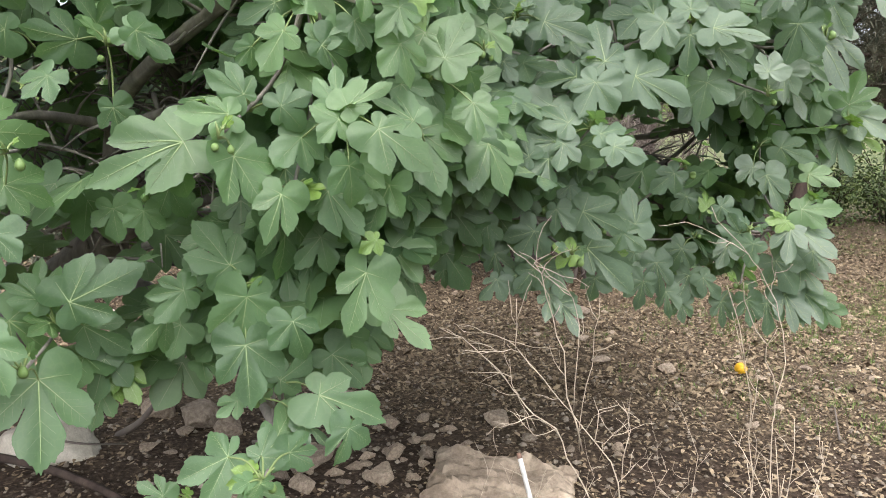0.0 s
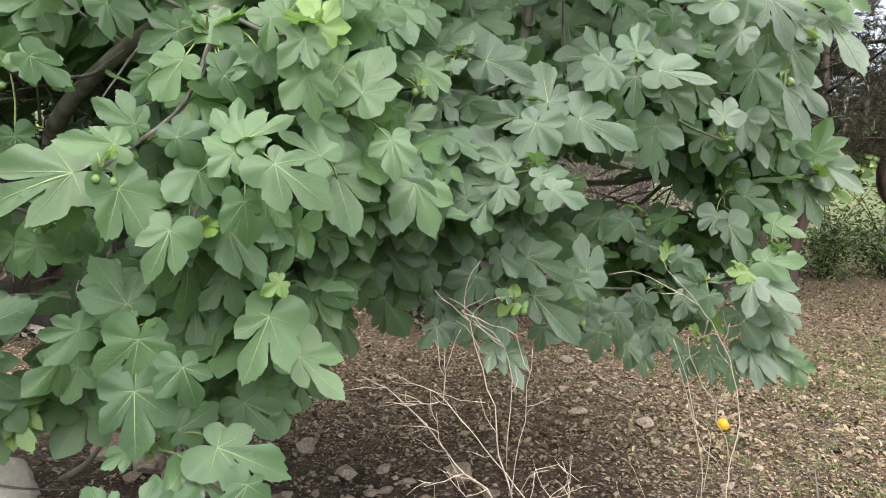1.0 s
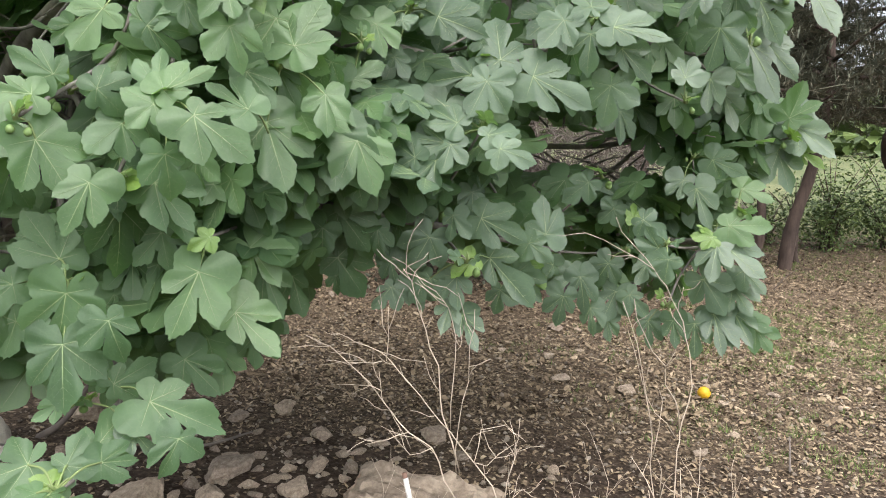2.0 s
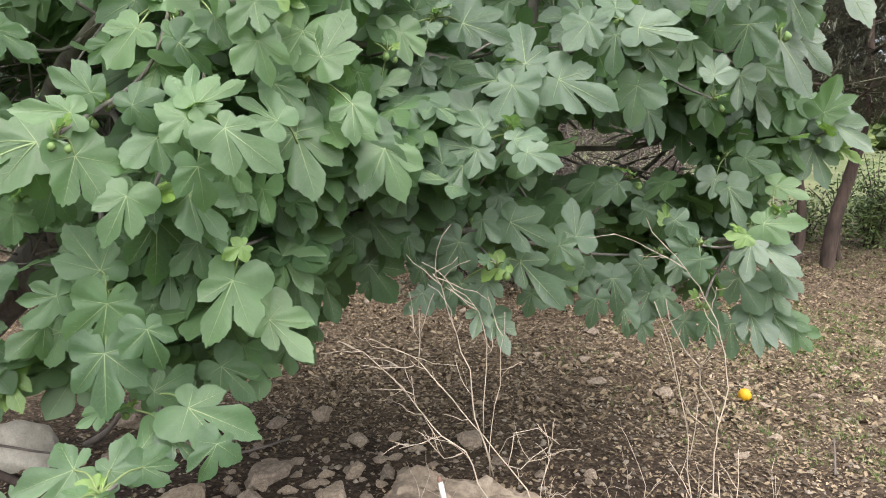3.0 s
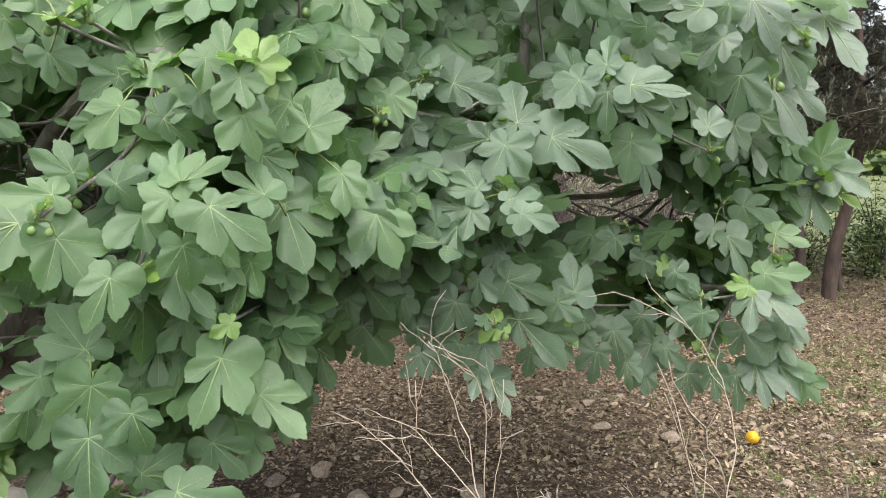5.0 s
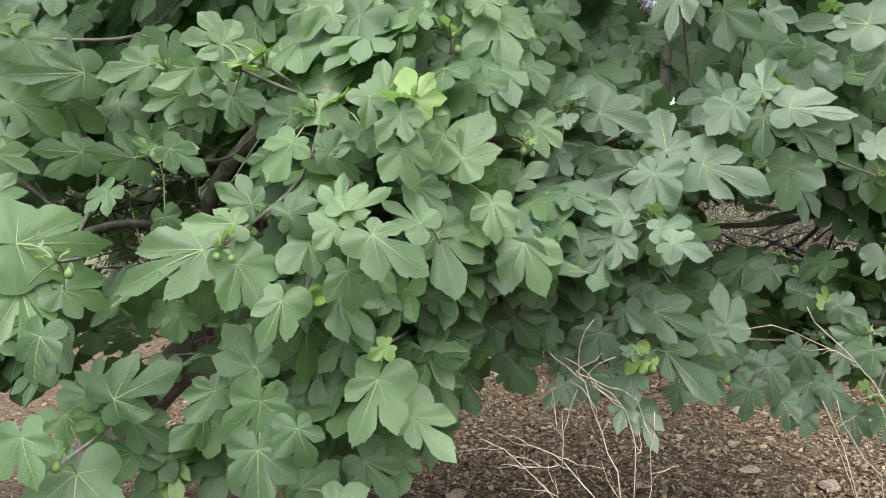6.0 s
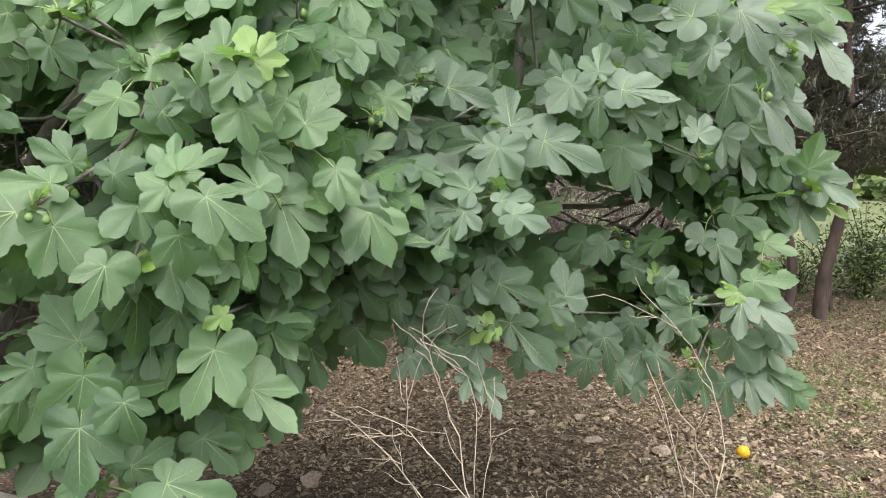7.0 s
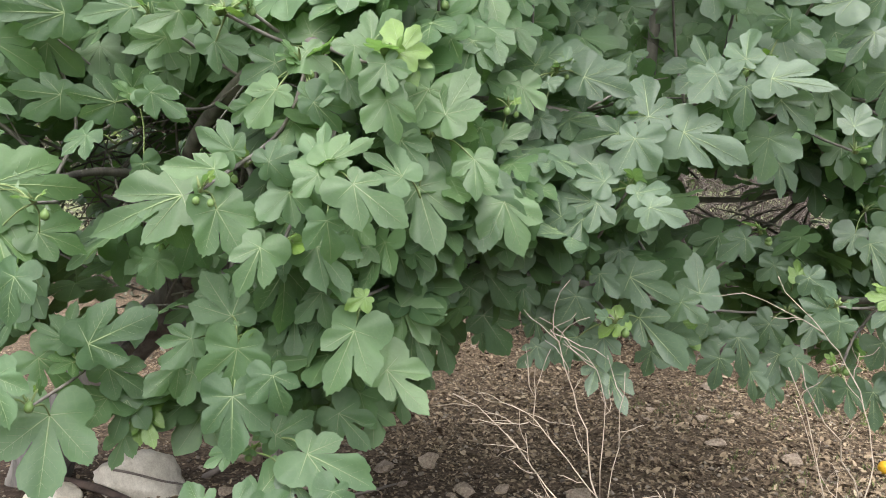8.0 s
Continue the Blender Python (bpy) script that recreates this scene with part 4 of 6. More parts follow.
shoot((0.569, 2.793, 0.998),
      ((0.606, 2.716, 0.979), (0.675, 2.666, 0.907), "y", (-0.15, -0.87, 0.46), (25, 0.61, 49, 0.59)),
      ((0.710, 2.791, 0.973), (0.617, 2.803, 0.998), "g", (-0.12, -0.99, 0.03), (34, 0.65, 82, 0.56)),
      ((0.576, 2.673, 0.955), (0.663, 2.638, 0.867), "g", (-0.15, -0.96, 0.24), (34, 0.61, 33, 0.84)),
)
shoot((0.552, 2.574, 1.092),
      ((0.598, 2.505, 1.080), (0.671, 2.475, 1.029), "g", (-0.30, -0.95, 0.14), (82, 0.73, 49, 0.64)),
      ((0.656, 2.575, 1.102), (0.643, 2.601, 1.232), "g", (0.14, -0.97, 0.21), (32, 0.80, 59, 0.59)),
)
shoot((1.048, 2.526, 1.542),
      ((1.039, 2.510, 1.611), (1.024, 2.560, 1.685), "w", (-0.29, -0.82, 0.50), (30, 0.97, 35, 0.60)),
)
shoot((1.218, 2.968, 1.375),
      ((1.263, 2.883, 1.374), (1.364, 2.805, 1.325), "g", (-0.53, -0.82, 0.21), (38, 0.56, 39, 0.65)),
      ((1.174, 2.905, 1.298), (1.145, 2.850, 1.221), "w", (-0.07, -0.80, 0.60), (26, 0.97, 39, 0.68)),
      ((1.205, 2.852, 1.270), (1.245, 2.778, 1.128), "g", (-0.36, -0.87, 0.35), (25, 0.45, 24, 0.66)),
)
shoot((1.386, 2.975, 0.832),
      ((1.397, 2.878, 0.817), (1.422, 2.765, 0.734), "w", (-0.44, -0.60, 0.67), (28, 0.97, 28, 0.69)),
      ((1.315, 2.865, 0.816), (1.327, 2.752, 0.704), "w", (-0.17, -0.70, 0.69), (25, 0.68, 24, 0.91)),
      ((1.427, 2.878, 0.803), (1.522, 2.833, 0.775), "l", (-0.30, -0.87, 0.38), (40, 0.67, 26, 0.70)),
      ((1.481, 2.883, 0.763), (1.530, 2.839, 0.690), "l", (-0.28, -0.89, 0.35), (36, 0.93, 39, 0.89)),
)
shoot((1.045, 2.574, 1.089),
      ((1.042, 2.526, 1.049), (1.038, 2.529, 0.964), "g", (-0.14, -0.99, -0.03), (82, 0.91, 82, 0.57)),
      ((1.021, 2.698, 1.015), (0.971, 2.646, 0.944), "w", (-0.15, -0.74, 0.66), (24, 0.68, 56, 0.61)),
      ((1.000, 2.728, 1.157), (1.087, 2.727, 1.099), "g", (0.04, -1.00, 0.08), (69, 0.62, 75, 0.57)),
      ((1.030, 2.612, 1.074), (0.982, 2.615, 1.146), "g", (0.01, -1.00, 0.05), (50, 0.62, 39, 0.98)),
)
shoot((0.870, 2.984, 0.839),
      ((0.875, 2.913, 0.803), (0.886, 2.874, 0.701), "g", (-0.36, -0.89, 0.30), (33, 0.65, 25, 0.82)),
      ((0.945, 2.945, 0.756), (0.958, 2.919, 0.672), "g", (-0.24, -0.94, 0.25), (46, 0.78, 24, 0.85)),
      ((0.757, 2.809, 0.860), (0.743, 2.802, 0.742), "g", (-0.00, -1.00, 0.06), (41, 0.81, 37, 0.62)),
)
shoot((1.148, 2.873, 0.833),
      ((1.155, 2.811, 0.795), (1.166, 2.790, 0.694), "g", (-0.51, -0.85, 0.12), (32, 0.67, 35, 0.77)),
      ((1.244, 2.849, 0.780), (1.248, 2.817, 0.650), "g", (-0.24, -0.94, 0.23), (24, 0.56, 38, 0.69)),
      ((1.090, 2.903, 0.768), (1.100, 2.873, 0.669), "g", (-0.07, -0.96, 0.28), (35, 0.66, 32, 0.85)),
)
shoot((0.828, 2.633, 1.297),
      ((0.782, 2.587, 1.278), (0.701, 2.594, 1.209), "g", (-0.21, -0.97, 0.15), (48, 0.59, 53, 0.68)),
)
shoot((-1.210, 1.703, 1.591),
      ((-1.168, 1.689, 1.588), (-1.091, 1.754, 1.546), "g", (0.64, -0.77, -0.01), (29, 0.53, 38, 0.73)),
      ((-1.119, 1.634, 1.485), (-1.070, 1.694, 1.501), "l", (0.66, -0.64, 0.39), (50, 0.83, 37, 1.05)),
)
shoot((-1.136, 1.727, 1.887),
      ((-1.095, 1.711, 1.878), (-0.988, 1.801, 1.803), "l", (0.70, -0.70, 0.16), (37, 0.65, 27, 0.49)),
      ((-1.153, 1.683, 1.917), (-1.125, 1.771, 1.961), "l", (0.86, -0.42, 0.30), (42, 0.45, 24, 0.61)),
)
shoot((-0.345, 1.884, 1.974),
      ((-0.327, 1.837, 1.936), (-0.304, 1.841, 1.863), "l", (0.53, -0.84, 0.12), (45, 1.18, 60, 0.67)),
      ((-0.338, 1.912, 1.886), (-0.339, 1.908, 1.834), "g", (0.37, -0.93, 0.06), (60, 1.20, 82, 1.20)),
      ((-0.305, 1.833, 1.906), (-0.405, 1.801, 1.865), "l", (0.18, -0.94, 0.31), (40, 0.64, 82, 0.45)),
)
shoot((-0.084, 2.122, 2.028),
      ((-0.093, 2.056, 1.991), (-0.103, 2.037, 1.922), "l", (0.22, -0.95, 0.23), (43, 0.68, 42, 0.74)),
      ((-0.116, 1.940, 1.935), (-0.181, 1.922, 1.924), "l", (0.24, -0.96, 0.16), (42, 0.65, 29, 0.81)),
      ((-0.011, 2.146, 1.839), (0.074, 2.181, 1.858), "g", (0.40, -0.91, -0.10), (24, 0.45, 32, 0.61)),
      ((-0.038, 2.117, 1.910), (-0.017, 2.105, 1.850), "l", (0.04, -0.98, 0.21), (27, 0.62, 45, 1.06)),
)
shoot((0.135, 2.324, 2.047),
      ((0.134, 2.279, 2.007), (0.134, 2.284, 1.945), "g", (0.41, -0.91, -0.08), (42, 0.68, 67, 1.20)),
)
shoot((0.517, 2.507, 2.105),
      ((0.504, 2.428, 2.074), (0.471, 2.355, 1.948), "w", (-0.21, -0.82, 0.53), (25, 0.73, 26, 0.74)),
      ((0.543, 2.437, 2.078), (0.564, 2.386, 1.979), "w", (-0.23, -0.89, 0.40), (26, 0.69, 25, 0.71)),
      ((0.629, 2.458, 2.024), (0.645, 2.460, 1.904), "g", (-0.36, -0.93, -0.06), (54, 0.45, 39, 1.08)),
)
shoot((0.945, 2.596, 2.013),
      ((0.979, 2.521, 1.991), (1.041, 2.477, 1.914), "w", (-0.14, -0.90, 0.42), (27, 0.82, 58, 0.45)),
      ((1.006, 2.478, 1.959), (0.831, 2.599, 2.022), "w", (-0.43, -0.82, 0.38), (26, 0.54, 24, 0.49)),
      ((1.116, 2.592, 1.994), (1.007, 2.631, 1.945), "l", (-0.42, -0.87, 0.25), (29, 0.65, 32, 0.80)),
      ((1.049, 2.527, 2.006), (0.919, 2.525, 1.992), "w", (-0.04, -0.86, 0.50), (24, 0.45, 36, 0.49)),
      ((1.080, 2.527, 1.878), (1.005, 2.509, 1.792), "w", (-0.30, -0.85, 0.44), (35, 0.82, 36, 0.67)),
)
shoot((1.167, 2.689, 2.046),
      ((1.187, 2.613, 2.016), (1.252, 2.532, 1.858), "w", (-0.18, -0.90, 0.39), (32, 0.61, 31, 0.73)),
      ((1.280, 2.684, 2.041), (1.375, 2.649, 2.061), "y", (-0.39, -0.85, 0.37), (27, 0.67, 31, 0.52)),
      ((1.206, 2.635, 1.898), (1.231, 2.645, 1.751), "g", (-0.05, -1.00, -0.08), (29, 0.52, 43, 0.63)),
)
shoot((1.500, 2.978, 2.047),
      ((1.515, 2.889, 2.023), (1.578, 2.723, 1.834), "w", (-0.28, -0.76, 0.58), (24, 0.51, 33, 0.51)),
      ((1.519, 2.838, 2.105), (1.613, 2.785, 2.032), "l", (-0.36, -0.91, 0.20), (34, 0.95, 24, 0.59)),
)
shoot((-0.849, 1.942, 0.737),
      ((-0.855, 1.863, 0.705), (-0.866, 1.819, 0.624), "g", (0.35, -0.84, 0.41), (38, 0.69, 40, 0.70)),
)
shoot((-0.006, 2.459, 0.997),
      ((0.004, 2.405, 0.958), (0.015, 2.400, 0.895), "g", (0.19, -0.98, 0.11), (42, 0.73, 35, 1.01)),
      ((0.177, 2.410, 0.929), (0.122, 2.383, 0.862), "g", (0.15, -0.95, 0.26), (34, 0.54, 58, 0.85)),
)
shoot((-0.060, 2.012, 1.880),
      ((-0.113, 1.941, 1.882), (-0.182, 1.914, 1.859), "g", (0.40, -0.91, -0.14), (32, 0.59, 82, 0.63)),
      ((-0.086, 2.094, 1.915), (-0.081, 2.103, 1.873), "g", (0.16, -0.97, -0.17), (65, 0.84, 47, 1.20)),
)
shoot((0.715, 2.500, 2.036),
      ((0.749, 2.450, 2.007), (0.794, 2.450, 1.941), "l", (0.13, -0.99, 0.09), (24, 0.52, 38, 1.09)),
)


def fig_fruit(place, size, lean):
    bm = bmesh.new()
    bmesh.ops.create_uvsphere(bm, u_segments=12, v_segments=9, radius=1.0)
    for v in bm.verts:
        k = (v.co.z + 1) / 2
        s = 1.0 - 0.62 * max(0.0, k - 0.35) ** 1.2
        v.co = Vector((v.co.x * s * size, v.co.y * s * size, v.co.z * size * 1.25))
    ob = part("fig", bm, FIG)
    ob.matrix_basis = Matrix.Translation(place) @ pose(0, 0, 0, lean, lean * 0.6)
    return tree_part(ob)


for k, spot in enumerate(fig_places):
    for j in range(2 if k % 3 else 1):
        fig_fruit(spot + Vector((leaf_rng.uniform(-0.03, 0.03), leaf_rng.uniform(-0.025, 0.01), leaf_rng.uniform(-0.035, 0.015))), leaf_rng.uniform(0.008, 0.013), leaf_rng.uniform(-60, 60))


def ease(v, a, b):
    """From 0 at a to 1 at b, smoothly."""
    v = min(1.0, max(0.0, (v - a) / (b - a)))
    return v * v * (3 - 2 * v)


def front(x, z):
    """How far from the path the outer face of the crown lies."""
    y = 1.64 if x < -0.12 else 1.64 + 0.98 * (x + 0.12) - 0.12 * (x + 0.12) ** 2
    y += 0.33 * ease(x, -0.12, 0.05) * (1 - ease(z, 1.15, 1.32))
    y += 0.28 * ease(z, 1.42, 1.56) * ease(x, 0.02, 0.15) * (1 - ease(x, 0.5, 0.7)) * (1 - ease(z, 2.0, 2.3))
    y += 0.22 * (1 - ease(z, 0.82, 0.98)) * ease(x, -0.42, -0.3) * (1 - ease(x, -0.12, 0.05))
    return y + 0.04


def hem(x):
    """The lower edge of the crown."""
    if x < -0.9:
        return 0.80
    if x < -0.22:
        return 0.62
    if x < 0.55:
        return 0.90
    return 0.75 if x < 1.15 else 0.68


def open_gap(x, y, z):
    """Gaps in the crown through which the limbs and the far brush can be seen."""
    ragged = 0.13 * noise.noise(Vector((x * 5, y * 3, z * 5)))
    if 0.55 < x + ragged < 1.6 and 2.45 < y and 1.26 < z + ragged < 1.37 + 0.055 * y and x - 0.2 + ragged < 0.33 * y:
        return True
    if 0.62 - 0.95 * y < x < -0.56 and y < 2.95 and 0.86 < z < 1.7:
        return True
    if 0.3 < x < 0.6 and 2.35 < y < 4.1 and z > 1.33 + 0.17 * y:
        return True
    return 0.62 - 0.95 * y < x < -0.95 and y < 3.2 and 0.66 < z < 0.98


fill_rng = random.Random(5)
LOW = [leaf_shape(100 + s, None, 1, (0.55, 1.0), False) for s in range(12)]


def crown_leaves(count, near, far, spread, low=0.55, high=2.6, west=-2.5, east=1.75):
    """Leaves at random through a layer of the crown: base, tip and facing."""
    out = []
    while len(out) < count:
        x, z = fill_rng.uniform(west, east), fill_rng.uniform(low, high)
        y = front(x, z) + near + (far - near) * fill_rng.random() ** spread
        # on the left the top hardly slopes back, shaped to shade the hollow
        if z > 1.9:
            y += (1.2 if x > -0.45 else 0.25) * (z - 1.9)
        edge = 1.58 - 0.12 * abs(z - 1.6) - 0.35 * max(0.0, 1.25 - z)
        if z < hem(x) + 0.12 + 0.05 * fill_rng.random() or x > edge or x < -2.15 - 0.45 * noise.noise(Vector((y * 1.1, z * 1.3, 3))) - 0.2 * fill_rng.random() or (open_gap(x, y, z) and fill_rng.random() > 0.07):
            continue
        yaw = fill_rng.gauss(0, 0.9)
        top = ease(z, 1.6, 1.85)
        down = fill_rng.uniform(-0.15 + 0.6 * top, 1.3)
        d = Vector((math.sin(yaw) * math.cos(down), -math.cos(yaw) * math.cos(down), -math.sin(down)))
        size = fill_rng.uniform(0.075, 0.16)
        roll = 0.5 if x < 0.9 else 1.0
        facing = (fill_rng.uniform(-roll, roll), -0.5 - 0.3 * top, fill_rng.uniform(0.5, 1.1) - 0.4 * top)
        if z - size * math.sin(max(down, 0)) < hem(x) - 0.03:
            continue
        out.append((Vector((x, y, z)), Vector((x, y, z)) + d * size, facing))
    return out


# leaves of the outer layer, one by one
for base, tip, facing in crown_leaves(120, 0.13, 0.45, 1.2):
    add_leaf(base, tip, "g", facing)
for base, tip, facing in crown_leaves(110, 0.1, 0.32, 1.0, 1.2, 2.05, -0.5, 0.45):
    add_leaf(base, tip, fill_rng.choice("ggl"), facing)
for base, tip, facing in crown_leaves(75, 0.14, 0.5, 1.0, 1.75, 2.25, -0.6, 0.3):
    add_leaf(base, tip, fill_rng.choice("gl"), facing)

# the rest of the crown; its high, mostly unseen layers are added for shade
heap = Heap()
layers = [crown_leaves(1550, 0.13, 0.75, 0.85), crown_leaves(950, 0.6, 1.5, 1.0), crown_leaves(500, 0.4, 1.7, 1.0, 1.7), crown_leaves(330, 0.15, 0.8, 1.0, 0.8, 2.3, 1.0, 1.85),
          crown_leaves(220, 0.2, 0.8, 1.0, 0.6, 1.25, -1.6, -0.2), crown_leaves(420, 1.1, 2.4, 1.0, 0.9, 2.0, -2.5, -0.5),
          crown_leaves(470, 1.9, 2.9, 1.0, 1.6, 2.8, -0.5, 1.5), crown_leaves(60, -0.4, 0.9, 1.0, 2.0, 2.7, -2.3, -0.3), crown_leaves(420, 0.7, 1.9, 1.0, 2.0, 2.8, -2.4, -0.2),
          crown_leaves(250, 0.3, 1.9, 1.0, 2.15, 2.8, -2.3, -0.2), crown_leaves(220, 1.5, 2.6, 1.0, 0.75, 1.5, -2.4, -0.3),
          # out-of-sight overhang in these two, added to darken the leaves behind
          crown_leaves(460, -0.75, 0.3, 1.0, 2.35, 2.9, 0.1, 1.66),
          crown_leaves(380, -0.3, 1.5, 1.0, 2.85, 3.2, -0.4, 1.5)]
for base, tip, facing in itertools.chain(*layers):
    m = leaf_pose(base, tip, facing)
    verts, faces, uv, index = LOW[fill_rng.randrange(12)]
    heap.add([tuple(m @ Vector(v)) for v in verts], faces, uv, index)
inner = tree_part(heap.make("foliage", [LEAF_MASS, VEIN]))
inner["kind"] = "stuff"

# bare inner twigs
heap = Heap()
for _ in range(420):
    root = fill_rng.choice(LIMB_LINES)
    if root.z < 0.7:
        continue
    a = root + Vector((fill_rng.gauss(0, 0.12), fill_rng.gauss(0.12, 0.15), fill_rng.gauss(0, 0.1)))
    d = Vector((fill_rng.gauss(0, 1), fill_rng.gauss(0, 0.7), fill_rng.gauss(0.25, 0.6))).normalized() * fill_rng.uniform(0.12, 0.4)
    if min(a.z, (a + d).z) < hem(a.x) + 0.15 or min(a.y - front(a.x, a.z), (a + d).y - front(a.x + d.x, a.z + d.z)) < 0.1:
        continue
    verts, faces = tube_data(smooth_path([a, a + d * 0.5 + Vector((0, 0, 0.02)), a + d], 3), fill_rng.uniform(0.003, 0.007), 0.002, 5)
    heap.add(verts, faces)
for _ in range(300):
    a = Vector((fill_rng.uniform(-1.75, -0.5), fill_rng.uniform(2.3, 3.1), fill_rng.uniform(1.0, 1.75)))
    d = Vector((fill_rng.gauss(0, 1), fill_rng.gauss(0, 0.5), fill_rng.gauss(0.2, 0.6))).normalized() * fill_rng.uniform(0.12, 0.45)
    verts, faces = tube_data(smooth_path([a, a + d * 0.5 + Vector((0, 0, 0.03)), a + d], 3), fill_rng.uniform(0.003, 0.008), 0.002, 5)
    heap.add(verts, faces)
twigs = tree_part(heap.make("twig_tangle", BARK))
twigs["kind"] = "stuff"


# ---- stones ----
def stone_data(seed, flat=0.6, angular=0.5, level=3):
    """An irregular field stone, about two units across."""
    bm = bmesh.new()
    bmesh.ops.create_icosphere(bm, subdivisions=level, radius=1.0)
    rng = random.Random(seed)
    off = Vector((rng.uniform(0, 50), rng.uniform(0, 50), rng.uniform(0, 50)))
    cuts = [(Vector((rng.gauss(0, 1), rng.gauss(0, 1), rng.gauss(0.2, 0.8))).normalized(), rng.uniform(0.45, 0.78)) for _ in range(13)]
    for v in bm.verts:
        for n, d in cuts:
            over = v.co.dot(n) - d
            if over > 0:
                v.co -= n * over * angular * 1.8
        v.co *= 1 + 0.12 * noise.noise(v.co * 1.3 + off) + 0.06 * noise.noise(v.co * 3.5 + off) + 0.07 * noise.noise(v.co * 8 + off) + 0.04 * noise.noise(v.co * 17 + off)
        v.co.z *= flat
    return bm


STONES, SMALL_STONES = [], []
for seed in range(6):
    ob = part("stone", stone_data(seed, (0.55, 0.7, 0.45, 0.62, 0.5, 0.75)[seed], 0.56, 4), STONE)
    ob.data.set_sharp_from_angle(angle=radians(24))
    STONES.append(ob.data)
    bpy.data.objects.remove(ob)
    ob = part("stone", stone_data(seed + 60, (0.55, 0.7, 0.45, 0.62, 0.5, 0.75)[seed], 0.56, 3), STONE)
    ob.data.set_sharp_from_angle(angle=radians(24))
    SMALL_STONES.append(ob.data)
    bpy.data.objects.remove(ob)


def stone(x, y, size, sink, wide, label="rough grey-brown field stone half sunk in soil", group="stones on the ground"):
    rng = random.Random(int(x * 1000) * 7 + int(y * 1000))
    ob = new("stone", (STONES if size > 0.055 else SMALL_STONES)[rng.randrange(6)])
    turn = rng.uniform(0, 360)
    ob.matrix_basis = Matrix.Translation((x, y, height(x, y) + size * 0.55 * (1 - 2 * sink))) @ pose(0, 0, 0, rng.uniform(-10, 10), rng.uniform(-10, 10), turn) @ Matrix.Diagonal((size * wide, size, size * rng.uniform(0.85, 1.1), 1))
    return tagged(ob, label, "stone", group)


# the broad flat slab
slab_bm = bmesh.new()
bmesh.ops.create_cube(slab_bm, size=2.0)
bmesh.ops.subdivide_edges(slab_bm, edges=slab_bm.edges[:], cuts=23, use_grid_fill=True)
for v in slab_bm.verts:
    x, y, z = v.co
    bulge = 1 + 0.14 * noise.noise(Vector((x * 1.2, y * 1.2, 3))) + 0.06 * noise.noise(Vector((x * 4, y * 4, z * 3)))
    ends = 1 - 0.22 * max(0.0, x) * (0.5 + 0.5 * y) - 0.16 * max(0.0, -x) * (0.5 - 0.5 * y)
    rim = max(abs(x), abs(y)) ** 8
    ledge = 0.012 * math.floor(3 * noise.noise(Vector((x * 2.2, y * 3.5, 9))))
    top = 0.072 - 0.035 * rim + ledge + 0.018 * noise.noise(Vector((x * 5, y * 5, 1))) + 0.008 * noise.noise(Vector((x * 15, y * 15, 5)))
    v.co = Vector((x * 0.315 * bulge, y * 0.24 * bulge * ends, top if z > 0.9 else (z - 1) * 0.09 + 0.05))
slab = part("slab_stone", slab_bm, STONE)
slab.data.set_sharp_from_angle(angle=radians(26))
slab.matrix_basis = Matrix.Translation((0.265, 3.05, height(0.27, 3.16) - 0.01)) @ pose(0, 0, 0, 2, 2, -9)
tagged(slab, "broad flat grey-beige slab of rock bedded in soil", "rock")

# pale boulder under the lower branches
pale_bm = stone_data(17, 0.5, 0.35, 4)
pale = part("pale_boulder", pale_bm, STONE_PALE)
pale.matrix_basis = Matrix.Translation((-1.80, 3.2, height(-1.76, 3.2) + 0.03)) @ pose(0, 0, 0, 0, 0, 12) @ Matrix.Diagonal((0.25, 0.19, 0.31, 1))
low_stone = part("pale_boulder", stone_data(23, 0.5, 0.4, 4), STONE_PALE)
low_stone.matrix_basis = Matrix.Translation((-2.12, 2.98, height(-2.12, 2.98) + 0.02)) @ pose(0, 0, 0, 0, 0, 40) @ Matrix.Diagonal((0.17, 0.12, 0.14, 1))
tagged(low_stone, "low pale stone half hidden under the fig branches", "rock")
tagged(pale, "smooth pale cream boulder lying on dark soil", "rock")

